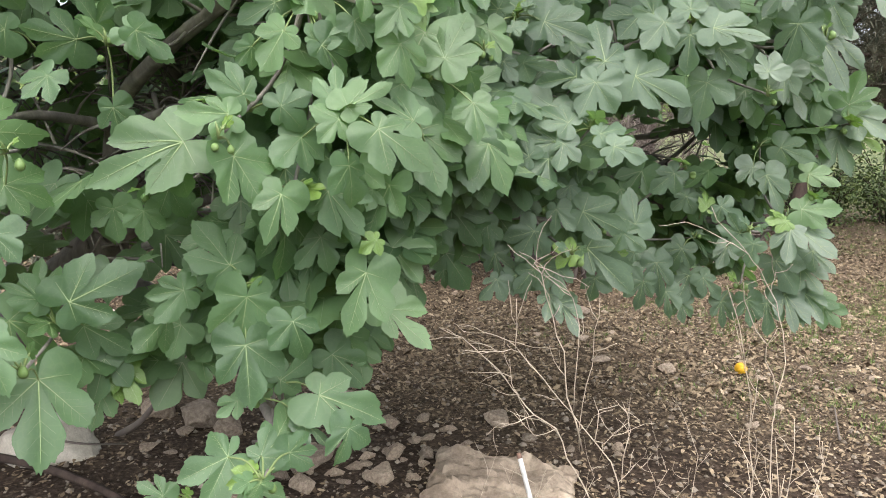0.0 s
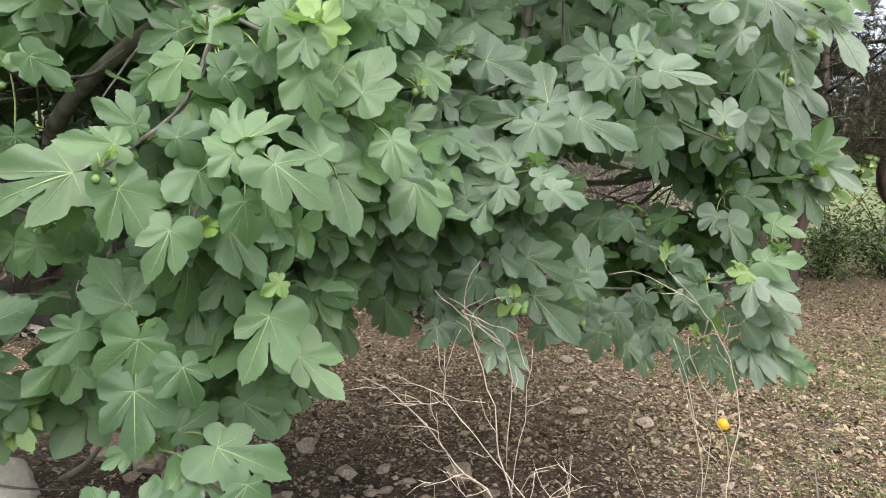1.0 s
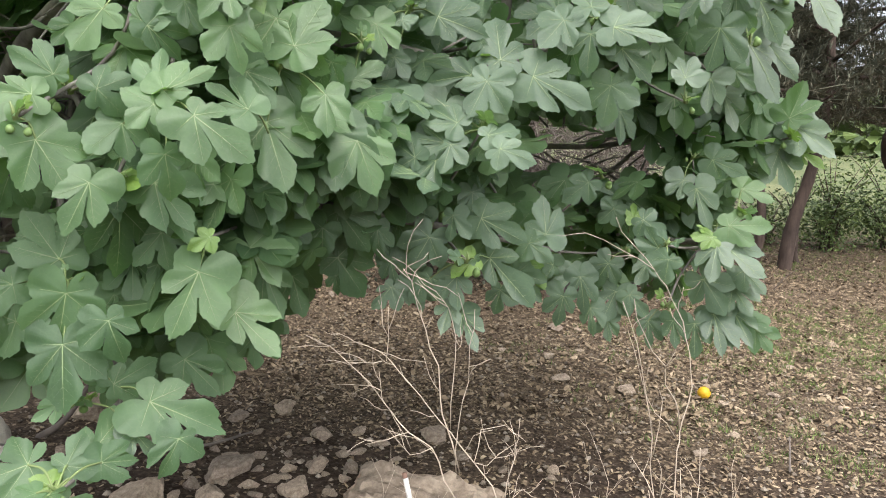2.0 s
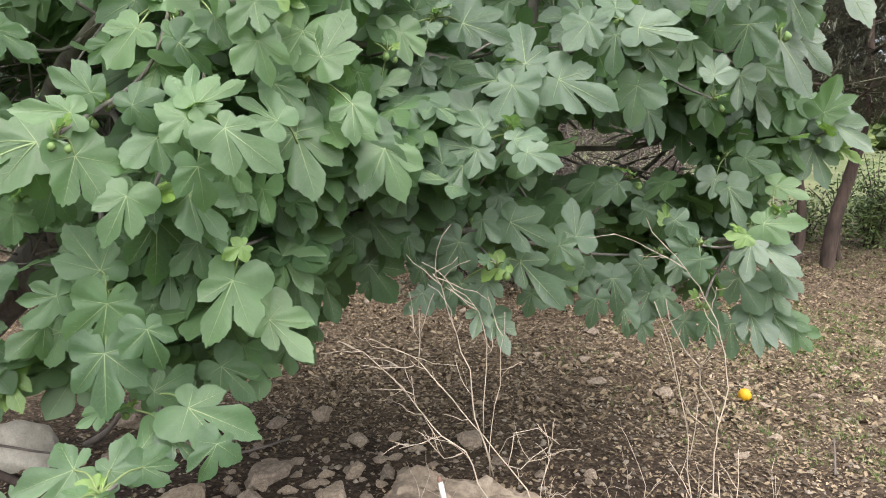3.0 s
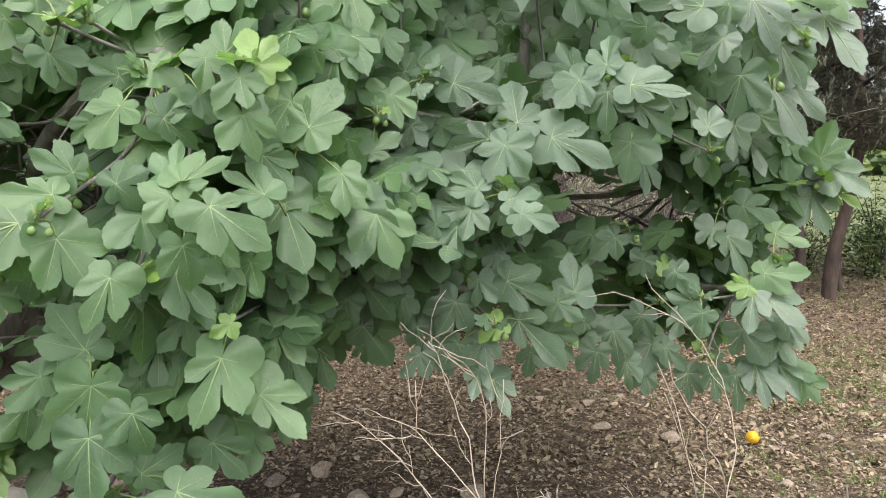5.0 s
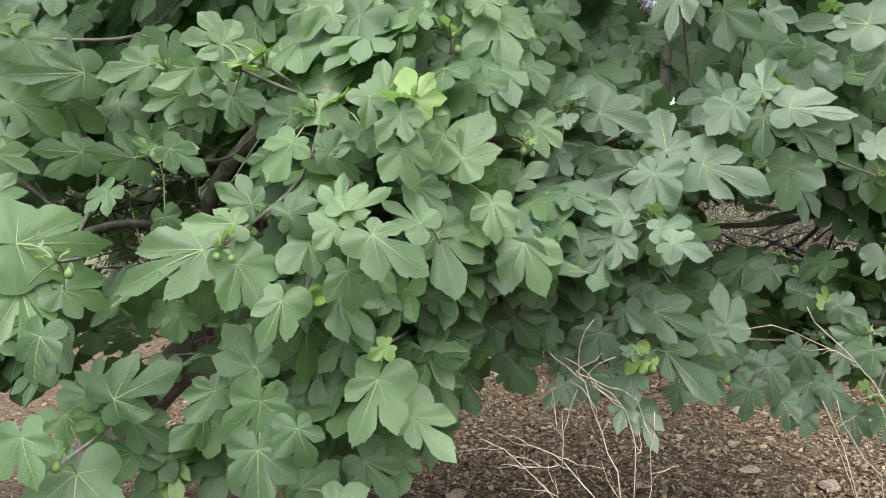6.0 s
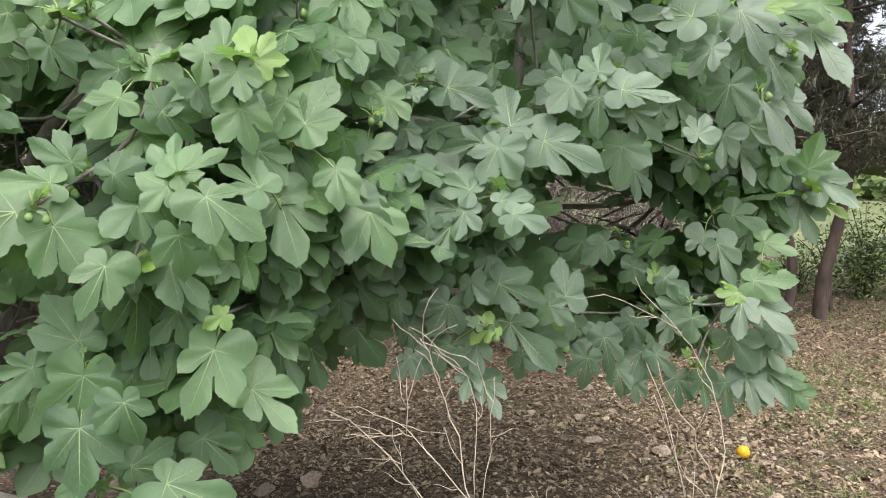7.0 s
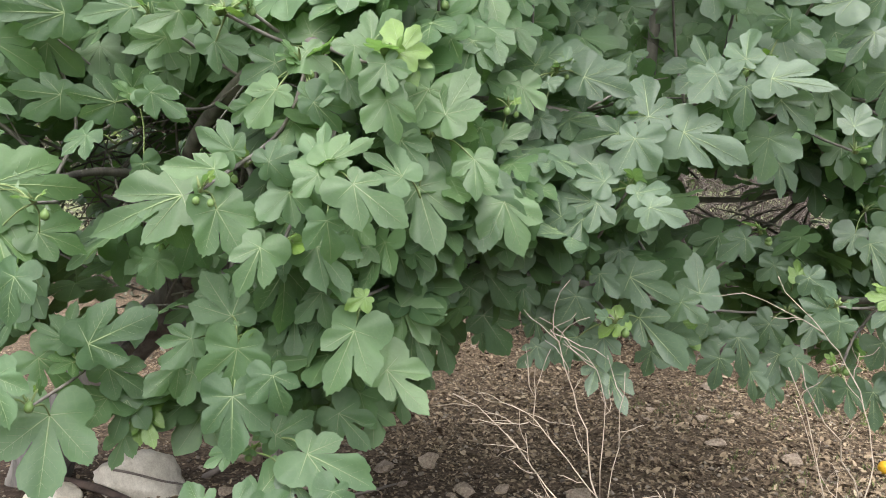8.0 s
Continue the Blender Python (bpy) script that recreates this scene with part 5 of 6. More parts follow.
for x, y, size, sink, wide in ((-0.61, 3.20, 0.105, 0.15, 1.35), (-0.23, 3.32, 0.062, 0.12, 1.1), (-0.27, 3.06, 0.072, 0.12, 1.1), (-0.28, 3.66, 0.066, 0.15, 1.1), (0.27, 3.76, 0.082, 0.2, 1.15),
                               (-0.57, 3.99, 0.075, 0.1, 1.0), (-0.78, 3.87, 0.064, 0.15, 1.1), (-0.86, 3.38, 0.06, 0.05, 0.8), (-0.58, 2.95, 0.068, 0.2, 1.2), (-0.86, 2.88, 0.11, 0.25, 1.5),
                               (-0.40, 3.17, 0.042, 0.15, 1.2), (-0.14, 3.49, 0.042, 0.15, 1.1), (-0.53, 3.42, 0.036, 0.2, 1.2), (-0.48, 3.10, 0.038, 0.15, 1.3), (-0.09, 3.22, 0.034, 0.1, 1.0),
                               (-0.12, 3.08, 0.04, 0.15, 0.9), (-0.36, 3.28, 0.038, 0.2, 1.2), (-0.70, 3.05, 0.045, 0.2, 1.3), (0.02, 3.62, 0.045, 0.1, 1.2), (-0.42, 3.02, 0.035, 0.2, 1.1),
                               (-0.84, 2.95, 0.08, 0.25, 1.6), (0.62, 3.42, 0.03, 0.1, 1.0), (-1.30, 3.65, 0.12, 0.2, 1.3), (-1.08, 3.55, 0.08, 0.2, 1.2), (-1.52, 3.75, 0.11, 0.2, 1.1), (-1.40, 3.30, 0.05, 0.2, 1.1)):
    stone(x, y, size, sink, wide)

for x, y, size, sink, wide in ((1.06, 4.90, 0.075, 0.3, 1.1), (1.44, 4.71, 0.07, 0.15, 1.1), (1.15, 6.28, 0.07, 0.2, 1.2), (1.44, 4.4, 0.038, 0.2, 1.2), (1.9, 4.08, 0.04, 0.2, 1.2), (2.04, 4.65, 0.038, 0.2, 1.1),
                               (2.45, 4.9, 0.045, 0.2, 1.2), (2.86, 5.6, 0.046, 0.2, 1.2), (1.63, 3.78, 0.045, 0.25, 1.3)):
    stone(x, y, size, sink, wide, "pale rough stone among dry leaf litter")

# pale limestone outcrops in the clearing behind the trunk
for x, y, size, wide in ((-2.75, 5.6, 0.15, 1.5), (-3.5, 6.4, 0.17, 1.6), (-2.1, 6.3, 0.13, 1.5), (-4.2, 6.0, 0.15, 1.3), (-1.55, 5.5, 0.11, 1.6)):
    outcrop = part("pale_rock", stone_data(int(-x * 100), 0.6, 0.5, 4), STONE_PALE)
    outcrop.matrix_basis = Matrix.Translation((x, y, height(x, y) + 0.05)) @ pose(0, 0, 0, 0, 0, x * 70) @ Matrix.Diagonal((size * wide, size, size, 1))
    tagged(outcrop, "pale limestone rock lying in open ground", "rock", "pale rocks in the clearing")

for k in range(34):
    rr = random.Random(900 + k)
    stone(rr.gauss(-0.45, 0.4), rr.gauss(3.35, 0.28), rr.choice((0.02, 0.028, 0.035, 0.05)), rr.uniform(0.1, 0.3), rr.uniform(0.9, 1.4), "rough brownish stone on bare dark soil", group="small stones")

rng = random.Random(23)
for k in range(95):
    x, y = rng.uniform(-1.5, 3.6), rng.uniform(2.9, 7.5)
    if -0.2 < x < 0.75 and 2.8 < y < 3.5:
        continue
    stone(x, y, rng.choice((0.016, 0.02, 0.025, 0.03, 0.042)), rng.uniform(0.05, 0.35), rng.uniform(0.9, 1.4), "small rough stone among dry leaf litter", group="small stones")


# ---- leaf litter, pebbles, grass ----
def litter_piece(rng, size):
    """A curled scrap of dry leaf: a bent strip of four facets."""
    w = size * rng.uniform(0.26, 0.5)
    curl = rng.uniform(-0.25, 0.45) * size
    skew = rng.uniform(-0.2, 0.2) * size
    return [(-size * 0.5, skew * 0.5, 0), (-size * 0.18, -w * 0.5, curl * 0.5), (-size * 0.18, w * 0.5, curl * 0.4), (size * 0.2, -w * 0.45, curl * 0.55),
            (size * 0.2, w * 0.5, curl * 0.35), (size * 0.5, skew, curl * 0.05)], [(0, 1, 2), (1, 3, 4, 2), (3, 5, 4)]


def scatter(count, make, x0, x1, y0, y1, chance, seed, name, mat, label, category, lift=0.004, tilt=15):
    rng, heap = random.Random(seed), Heap()
    made = 0
    while made < count:
        y = y0 + (y1 - y0) * rng.random() ** 1.35
        x = rng.uniform(x0, x1)
        over = max(0.0, -0.5 * y - 0.7 - x, x - 0.72 * y - 0.4) + 1.2 * max(0.0, 2.5 - y)
        if rng.random() > chance(x, y) * math.exp(-2.0 * over):
            continue
        verts, faces = make(rng)
        m = Matrix.Translation((x, y, height(x, y) + 0.006 + lift * rng.random())) @ pose(0, 0, 0, rng.gauss(0, tilt), rng.gauss(0, tilt), rng.uniform(0, 360))
        heap.add([tuple(m @ Vector(v)) for v in verts], faces)
        made += 1
    return tagged(heap.make(name, mat, smooth=False), label, category, kind="stuff")


def litter_chance(x, y):
    """Little litter on the trodden soil by the slab, much on the open ground."""
    bare = math.exp(-(((x + 0.3) / 1.15) ** 2 + ((y - 3.3) / 0.62) ** 2) * 1.3)
    bare = max(bare, min(0.62, 0.95 * math.exp(-(((x - 0.75) / 0.7) ** 2 + ((y - 3.25) / 0.6) ** 2))))
    if x < -1.0 and y < 4.2:
        bare = max(bare, 0.7)
    patch = 0.75 + 0.5 * noise.noise(Vector((x * 1.4, y * 1.4, 9)))
    return max(0.03, (1 - bare) * patch)


scatter(185000, lambda r: litter_piece(r, r.choice((0.01, 0.014, 0.019, 0.025, 0.032, 0.04))), -5.0, 8.0, 0.6, 10.5, litter_chance, 3, "leaf_litter", LITTER, "dry tan and pinkish-brown fallen leaves on soil", "leaf litter")

scatter(16000, lambda r: litter_piece(r, r.choice((0.036, 0.045, 0.055, 0.068))), -5.0, 9.0, 4.2, 12.5, litter_chance, 13, "fallen_leaves", LITTER, "larger curled brown fallen leaves on litter", "fallen leaves", 0.012, 28)


def pebble(r):
    s = r.uniform(0.003, 0.009) if r.random() < 0.8 else r.uniform(0.009, 0.02)
    verts = [(math.cos(a) * s * r.uniform(0.7, 1.2), math.sin(a) * s * r.uniform(0.7, 1.2), 0) for a in (0, 1.3, 2.5, 3.8, 5.0)]
    return verts + [(0, 0, s * 0.75), (s * 0.2, 0, -s * 0.6)], [(k, (k + 1) % 5, 5) for k in range(5)] + [((k + 1) % 5, k, 6) for k in range(5)]


scatter(10500, pebble, -4.0, 5.0, 1.0, 6.5, lambda x, y: 0.8, 4, "pebbles", PEBBLE, "loose grey-brown pebbles and crumbs of soil", "pebbles", 0.002, 10)


def tuft(r):
    verts, faces = [], []
    for _ in range(7):
        a, h, w = r.uniform(0, 6.28), r.uniform(0.015, 0.05), 0.0022
        x, y, lean = r.gauss(0, 0.02), r.gauss(0, 0.02), r.uniform(0.2, 0.9) * h
        n = len(verts)
        verts += [(x - w, y, 0), (x + w, y, 0), (x + math.cos(a) * lean, y + math.sin(a) * lean, h)]
        faces.append((n, n + 1, n + 2))
    return verts, faces


def green_chance(x, y):
    near = math.exp(-(((x - 2.1) / 0.6) ** 2 + ((y - 4.5) / 0.35) ** 2)) + 3.0 * math.exp(-(((x - 3.5) / 1.2) ** 2 + ((y - 6.4) / 0.9) ** 2))
    near += 0.7 * math.exp(-(((x - 2.3) / 0.35) ** 2 + ((y - 3.75) / 0.2) ** 2)) + 0.25 * math.exp(-(((x - 0.9) / 0.5) ** 2 + ((y - 5.6) / 0.3) ** 2))
    return min(1.0, near * (0.6 + noise.noise(Vector((x * 4, y * 4, 2))))) + (0.3 if y > 9.0 else 0.0)


scatter(7000, tuft, -2, 9, 3.2, 16, green_chance, 6, "grass", GRASS, "short sparse green grass tufts among litter", "grass", 0.0, 4)


# ---- small things on the ground ----
def orange_fruit():
    ob = thing("orange", "ripe yellow-orange citrus fruit lying on dry leaves", "orange", (1.948, 4.75, height(1.948, 4.75) + 0.039))
    bm = bmesh.new()
    bmesh.ops.create_uvsphere(bm, u_segments=28, v_segments=18, radius=0.041)
    for v in bm.verts:
        v.co *= 1 + 0.012 * noise.noise(v.co * 30)
        if v.co.z > 0.036:
            v.co.z -= 0.25 * (v.co.z - 0.036)
    part("peel", bm, PEEL, ob)
    bm = bmesh.new()
    bmesh.ops.create_cone(bm, cap_ends=True, segments=6, radius1=0.004, radius2=0.0025, depth=0.004)
    button = part("stem_button", bm, GRASS, ob, "dry green stem end")
    button.location = (0, 0, 0.041)
    ob.rotation_euler = (0.5, 0.9, 0)


orange_fruit()


def garden_stake():
    ob = thing("garden_stake", "thin white painted stake with a rusty tip pushed into soil", "stake", (0.405, 2.16, -0.12))
    foot, top = Vector((0, 0, 0)), Vector((-0.145, 0.105, 0.505))
    bar("pole", [foot, foot.lerp(top, 0.5), top], 0.008, 0.008, WHITE_PAINT, ob, 10, 3)
    bar("tip", [top, top.lerp(foot, -0.015), top.lerp(foot, -0.03)], 0.0086, 0.007, RUST, ob, 10, 2, 0.1, "rusty red tip")


garden_stake()


def fallen_stick(name_label, points, r0, r1, mat=DRY_GREY):
    ob = bar("fallen_stick", [(x, y, height(x, y) + up) for x, y, up in points], r0, r1, mat, None, 6, 4, 0.2)
    tagged(ob, name_label, "stick", "fallen sticks")


fallen_stick("thin grey fallen stick on bare soil", [(-0.92, 3.36, 0.03), (-0.78, 3.48, 0.02), (-0.64, 3.66, 0.015)], 0.009, 0.005)
fallen_stick("dark fallen branch lying across the soil", [(-2.3, 3.15, 0.02), (-1.85, 3.02, 0.05), (-1.4, 2.84, 0.04), (-1.05, 2.6, 0.02)], 0.022, 0.014, BARK_PINE)
fallen_stick("grey dead branch leaning up from the soil", [(-1.62, 3.45, 0.0), (-1.48, 3.42, 0.10), (-1.36, 3.4, 0.26), (-1.28, 3.4, 0.42)], 0.018, 0.009)
fallen_stick("thin curved dark twig resting on the boulder", [(-1.98, 3.12, 0.12), (-1.78, 3.08, 0.13), (-1.6, 3.12, 0.1), (-1.48, 3.25, 0.05)], 0.007, 0.004)
fallen_stick("short dry stick among leaf litter", [(2.0, 3.6, 0.01), (2.06, 3.75, 0.05), (2.1, 3.86, 0.10)], 0.006, 0.004)


stalk_rng = random.Random(31)


def stalk(weed, name, *points):
    """A dry stem with small kinks and a few short side twigs."""
    pts = [Vector(p) for p in points]
    thick = (0.0023, 0.001) if name == "stem" else (0.0014, 0.0007)
    line = []
    for a, b in zip(pts, pts[1:]):
        line.append(a)
        line.append((a + b) / 2 + Vector((stalk_rng.gauss(0, 1), stalk_rng.gauss(0, 0.5), stalk_rng.gauss(0, 1))) * (b - a).length * 0.045)
    line.append(pts[-1])
    verts, faces = tube_data(line, thick[0], thick[1], 5, 0.25)
    stem = mesh_object(name, verts, faces, DRY, weed)
    few, many = (1, 4) if weed is tall_weed else (6, 11) if name == "stem" else (2, 5)
    for _ in range(stalk_rng.randrange(few, many)):
        k = stalk_rng.randrange(len(line) // 3, len(line) - 1)
        along = (line[k + 1] - line[k]).normalized()
        twiglet(stem, line[k].lerp(line[k + 1], stalk_rng.random()), along, stalk_rng.uniform(0.04, 0.15), 0.0011, weed is spreading_weed)


def twiglet(stem, start, along, long, thick, fork):
    """A short bent side twig, now and then forked."""
    way = (along + Vector((stalk_rng.gauss(0, 0.75), stalk_rng.gauss(0, 0.4), stalk_rng.gauss(0.1, 0.5)))).normalized()
    line = [start]
    for _ in range(4):
        way = (way + Vector((stalk_rng.gauss(0, 0.22), stalk_rng.gauss(0, 0.15), stalk_rng.gauss(0.03, 0.22)))).normalized()
        line.append(line[-1] + way * long / 4)
    verts, faces = tube_data(line, thick, thick * 0.5, 4)
    mesh_object("side_twig", verts, faces, DRY, stem)
    if fork and stalk_rng.random() < 0.45:
        twiglet(stem, line[stalk_rng.randrange(1, 4)], way, long * stalk_rng.uniform(0.4, 0.8), thick * 0.75, False)


tall_weed = thing("tall_weed", "tall dead straw-coloured weed with bare forked stems", "dead weed")
spreading_weed = thing("spreading_weed", "low spreading dead weed with pale bare twigs", "dead weed")
stalk(tall_weed, "stem", (1.068, 2.295, -0.120), (1.067, 2.295, 0.107), (1.062, 2.300, 0.334), (1.057, 2.306, 0.508), (1.062, 2.312, 0.566), (1.081, 2.318, 0.652), (1.081, 2.324, 0.746), (1.058, 2.330, 0.849), (1.031, 2.336, 0.923), (0.993, 2.342, 0.994), (0.955, 2.348, 1.040), (0.901, 2.354, 1.098), (0.835, 2.360, 1.186))
stalk(tall_weed, "twig", (0.953, 2.340, 1.041), (0.857, 2.320, 1.092), (0.733, 2.300, 1.143))
stalk(tall_weed, "stem", (1.032, 2.318, -0.120), (1.028, 2.315, 0.105), (1.008, 2.300, 0.329), (0.974, 2.275, 0.554), (0.942, 2.250, 0.676), (0.895, 2.225, 0.846), (0.840, 2.200, 0.968))
stalk(tall_weed, "stem", (1.058, 2.310, 0.575), (1.024, 2.258, 0.678), (0.972, 2.205, 0.792), (0.894, 2.153, 0.892), (0.848, 2.100, 0.994))
stalk(tall_weed, "stem", (1.114, 2.240, -0.120), (1.099, 2.250, 0.105), (1.018, 2.300, 0.330), (0.937, 2.350, 0.462))
stalk(tall_weed, "stem", (1.133, 2.300, -0.120), (1.132, 2.300, 0.109), (1.127, 2.300, 0.339), (1.122, 2.300, 0.525))
stalk(tall_weed, "twig", (1.052, 2.310, 0.545), (0.974, 2.273, 0.632), (0.912, 2.237, 0.762), (0.861, 2.200, 0.887))
stalk(tall_weed, "twig", (1.032, 2.340, 0.922), (1.040, 2.340, 0.965), (1.042, 2.340, 0.993))
stalk(tall_weed, "twig", (0.987, 2.300, 0.493), (1.009, 2.330, 0.655))
stalk(spreading_weed, "stem", (0.543, 2.116, -0.120), (0.526, 2.114, 0.132), (0.431, 2.100, 0.384), (0.379, 2.093, 0.466), (0.343, 2.085, 0.559), (0.278, 2.078, 0.601), (0.229, 2.070, 0.661), (0.203, 2.062, 0.695), (0.130, 2.055, 0.775), (0.067, 2.047, 0.832), (0.003, 2.040, 0.860))
stalk(spreading_weed, "stem", (0.642, 2.133, -0.120), (0.626, 2.131, 0.131), (0.537, 2.120, 0.383), (0.458, 2.110, 0.515), (0.390, 2.100, 0.600), (0.324, 2.090, 0.675), (0.275, 2.080, 0.735), (0.226, 2.070, 0.793), (0.194, 2.060, 0.823), (0.130, 2.050, 0.847))
stalk(spreading_weed, "stem", (0.420, 2.080, 0.498), (0.366, 2.064, 0.662), (0.351, 2.048, 0.798), (0.314, 2.032, 0.896), (0.290, 2.016, 0.962), (0.253, 2.000, 1.054))
stalk(spreading_weed, "twig", (0.411, 2.080, 0.498), (0.411, 2.065, 0.639), (0.431, 2.050, 0.761), (0.428, 2.035, 0.861), (0.436, 2.020, 0.959))
stalk(spreading_weed, "twig", (0.390, 2.080, 0.615), (0.391, 2.072, 0.759), (0.392, 2.065, 0.868), (0.369, 2.058, 0.948), (0.333, 2.050, 0.994))
stalk(spreading_weed, "twig", (0.279, 2.070, 0.604), (0.229, 2.035, 0.595), (0.175, 2.000, 0.592))
stalk(spreading_weed, "twig", (0.458, 2.100, 0.519), (0.472, 2.133, 0.600), (0.539, 2.167, 0.605), (0.575, 2.200, 0.565))
stalk(spreading_weed, "twig", (0.458, 2.100, 0.519), (0.493, 2.125, 0.501), (0.565, 2.150, 0.558))
stalk(spreading_weed, "twig", (0.231, 2.050, 0.668), (0.208, 2.040, 0.704), (0.199, 2.030, 0.778))
stalk(spreading_weed, "twig", (0.547, 2.120, 0.383), (0.575, 2.160, 0.528), (0.553, 2.200, 0.608))
stalk(spreading_weed, "twig", (0.215, 2.050, 0.801), (0.218, 2.050, 0.869), (0.214, 2.050, 0.944))
stalk(spreading_weed, "twig", (0.203, 2.050, 0.800), (0.164, 2.040, 0.796), (0.131, 2.030, 0.794))
stalk(spreading_weed, "twig", (0.343, 2.080, 0.561), (0.285, 2.090, 0.533), (0.220, 2.100, 0.597))
stalk(spreading_weed, "twig", (0.537, 2.120, 0.383), (0.598, 2.160, 0.426), (0.666, 2.200, 0.378))

weed_rng = random.Random(8)
for k in range(12):
    x = weed_rng.uniform(0.35, 0.95)
    y = 2.35 + weed_rng.uniform(-0.15, 0.4)
    a = Vector((x, y, height(x, y)))
    b = a + Vector((weed_rng.gauss(0, 0.12), weed_rng.gauss(0, 0.1), weed_rng.uniform(0.12, 0.4)))
    c = b + Vector((weed_rng.gauss(0, 0.1), weed_rng.gauss(0, 0.08), weed_rng.uniform(0.02, 0.16)))
    stalk(spreading_weed, "twig", a, b, c)
for k in range(7):
    x = weed_rng.uniform(0.85, 1.7)
    y = 2.5 + weed_rng.uniform(-0.2, 0.8)
    a = Vector((x, y, height(x, y)))
    b = a + Vector((weed_rng.gauss(0, 0.12), weed_rng.gauss(0, 0.08), weed_rng.uniform(0.1, 0.3)))
    stalk(tall_weed, "twig", a, (a + b) / 2 + Vector((0.01, 0, 0)), b)

for k in range(9):
    x, y = weed_rng.uniform(0.93, 1.17), weed_rng.uniform(2.22, 2.36)
    a = Vector((x, y, height(x, y) - 0.02))
    b = a + Vector((weed_rng.gauss(0.02, 0.04), weed_rng.gauss(0, 0.03), weed_rng.uniform(0.2, 0.35)))
    c = b + Vector((weed_rng.gauss(-0.03, 0.07), weed_rng.gauss(0, 0.04), weed_rng.uniform(0.1, 0.35)))
    stalk(tall_weed, "stem", a, b, c)


for weed, x, y in ((tall_weed, 1.06, 2.3), (spreading_weed, 0.6, 2.13)):
    weed.location = (x, y, height(x, y))
    for child in weed.children:
        child.matrix_parent_inverse = Matrix.Translation(-weed.location)


# ---- trees, bushes and brush behind ----
def spray(rng, heap, place, size, needles=14):
    """A tuft of pine needles."""
    axis = Vector((rng.gauss(0, 1), rng.gauss(0, 1), rng.gauss(0.2, 0.6))).normalized()
    for _ in range(needles):
        d = (axis + Vector((rng.gauss(0, 0.5), rng.gauss(0, 0.5), rng.gauss(0, 0.5)))).normalized()
        side = d.cross(Vector((0.3, 0.5, 0.8))).normalized() * size * 0.045
        start = place + axis * size * rng.uniform(-0.4, 0.4)
        tip = start + d * size
        heap.add([tuple(start - side), tuple(start + side), tuple(tip)], [(0, 1, 2)])


def pine_tree(seed, trunk_points, r0, label, limbs=16, lowest=1.6, tufts=26, reach=2.6):
    rng = random.Random(seed)
    ob = thing("pine_tree", label, "tree", trunk_points[0], "pines behind the fig tree")
    base = Vector(trunk_points[0])
    line = smooth_path([Vector(p) - base for p in trunk_points], 8)
    verts, faces = tube_data(line, r0, r0 * 0.35, 12, 0.16, rng)
    mesh_object("trunk", verts, faces, BARK_PINE, ob)
    crown = Heap()
    for k in range(limbs):
        z = lowest + (line[-1].z - lowest) * (k + rng.random()) / limbs
        p = min(line, key=lambda q: abs(q.z - z))
        a = rng.uniform(0, 6.28)
        far = reach * rng.uniform(0.6, 1.1) * (1 - 0.5 * k / limbs)
        out = Vector((math.cos(a), math.sin(a), rng.uniform(-0.1, 0.35)))
        tip = p + out * far
        mid = p.lerp(tip, 0.5) + Vector((rng.gauss(0, 0.1), rng.gauss(0, 0.1), rng.uniform(-0.15, 0.2)))
        branch = [p, mid, tip]
        bar("branch", branch, r0 * 0.32 * (1 - 0.6 * k / limbs), 0.012, BARK_PINE, ob, 6, 5, 0.15)
        path = smooth_path(branch, 8)
        for q in path[4:]:
            for _ in range(2):
                d = Vector((rng.gauss(0, 1), rng.gauss(0, 1), rng.gauss(0.1, 0.6))).normalized() * rng.uniform(0.25, 0.6)
                v, f = tube_data([q, q + d * 0.5, q + d], 0.007, 0.003, 4)
                crown.add(v, f)
                for s in range(max(1, tufts // 4)):
                    spray(rng, crown, q + d * rng.uniform(0.3, 1.15) + Vector((rng.gauss(0, 0.06), rng.gauss(0, 0.06), rng.gauss(0, 0.06))), rng.uniform(0.09, 0.17), 12)
    part_ob = crown.make("crown", NEEDLES, ob)
    part_ob["kind"] = "stuff"
    return ob


def on_ground(x, y, up=0.0):
    return (x, y, height(x, y) + up)


pine_tree(1, [on_ground(4.49, 9.7, -0.1), (4.54, 9.7, 0.7), (4.70, 9.7, 1.4), (4.82, 9.7, 2.3), (4.75, 9.75, 3.8), (4.9, 9.9, 6.0)], 0.095, "leaning reddish-brown pine with dark thin crown", 24, 1.9, 30)
pine_tree(10, [on_ground(4.86, 10.1, -0.1), (4.8, 10.15, 0.3), (4.82, 10.2, 0.7), (4.95, 10.3, 1.6), (5.0, 10.4, 3.6)], 0.055, "thin dark sapling pine beside a larger trunk", 8, 2.2, 14, 1.4)
pine_tree(2, [on_ground(4.15, 9.9, -0.1), (4.22, 9.9, 0.7), (4.1, 10.0, 2.0), (4.0, 10.2, 4.5)], 0.075, "slender dark pine beside a larger trunk", 14, 1.8, 22, 2.0)
pine_tree(3, [on_ground(7.6, 10.7, -0.1), (7.3, 10.6, 0.7), (6.45, 10.45, 1.3), (6.05, 10.4, 1.7), (6.15, 10.4, 2.4), (6.6, 10.5, 3.5), (6.8, 10.6, 6.0)], 0.16, "crooked dark pine with twisting limbs", 24, 1.9, 30)
pine_tree(4, [on_ground(1.2, 11.5, -0.1), (1.25, 11.5, 1.5), (1.1, 11.6, 3.5), (1.2, 11.6, 6.5)], 0.15, "straight dark pine behind the fig tree", 20, 1.6, 28, 3.0)
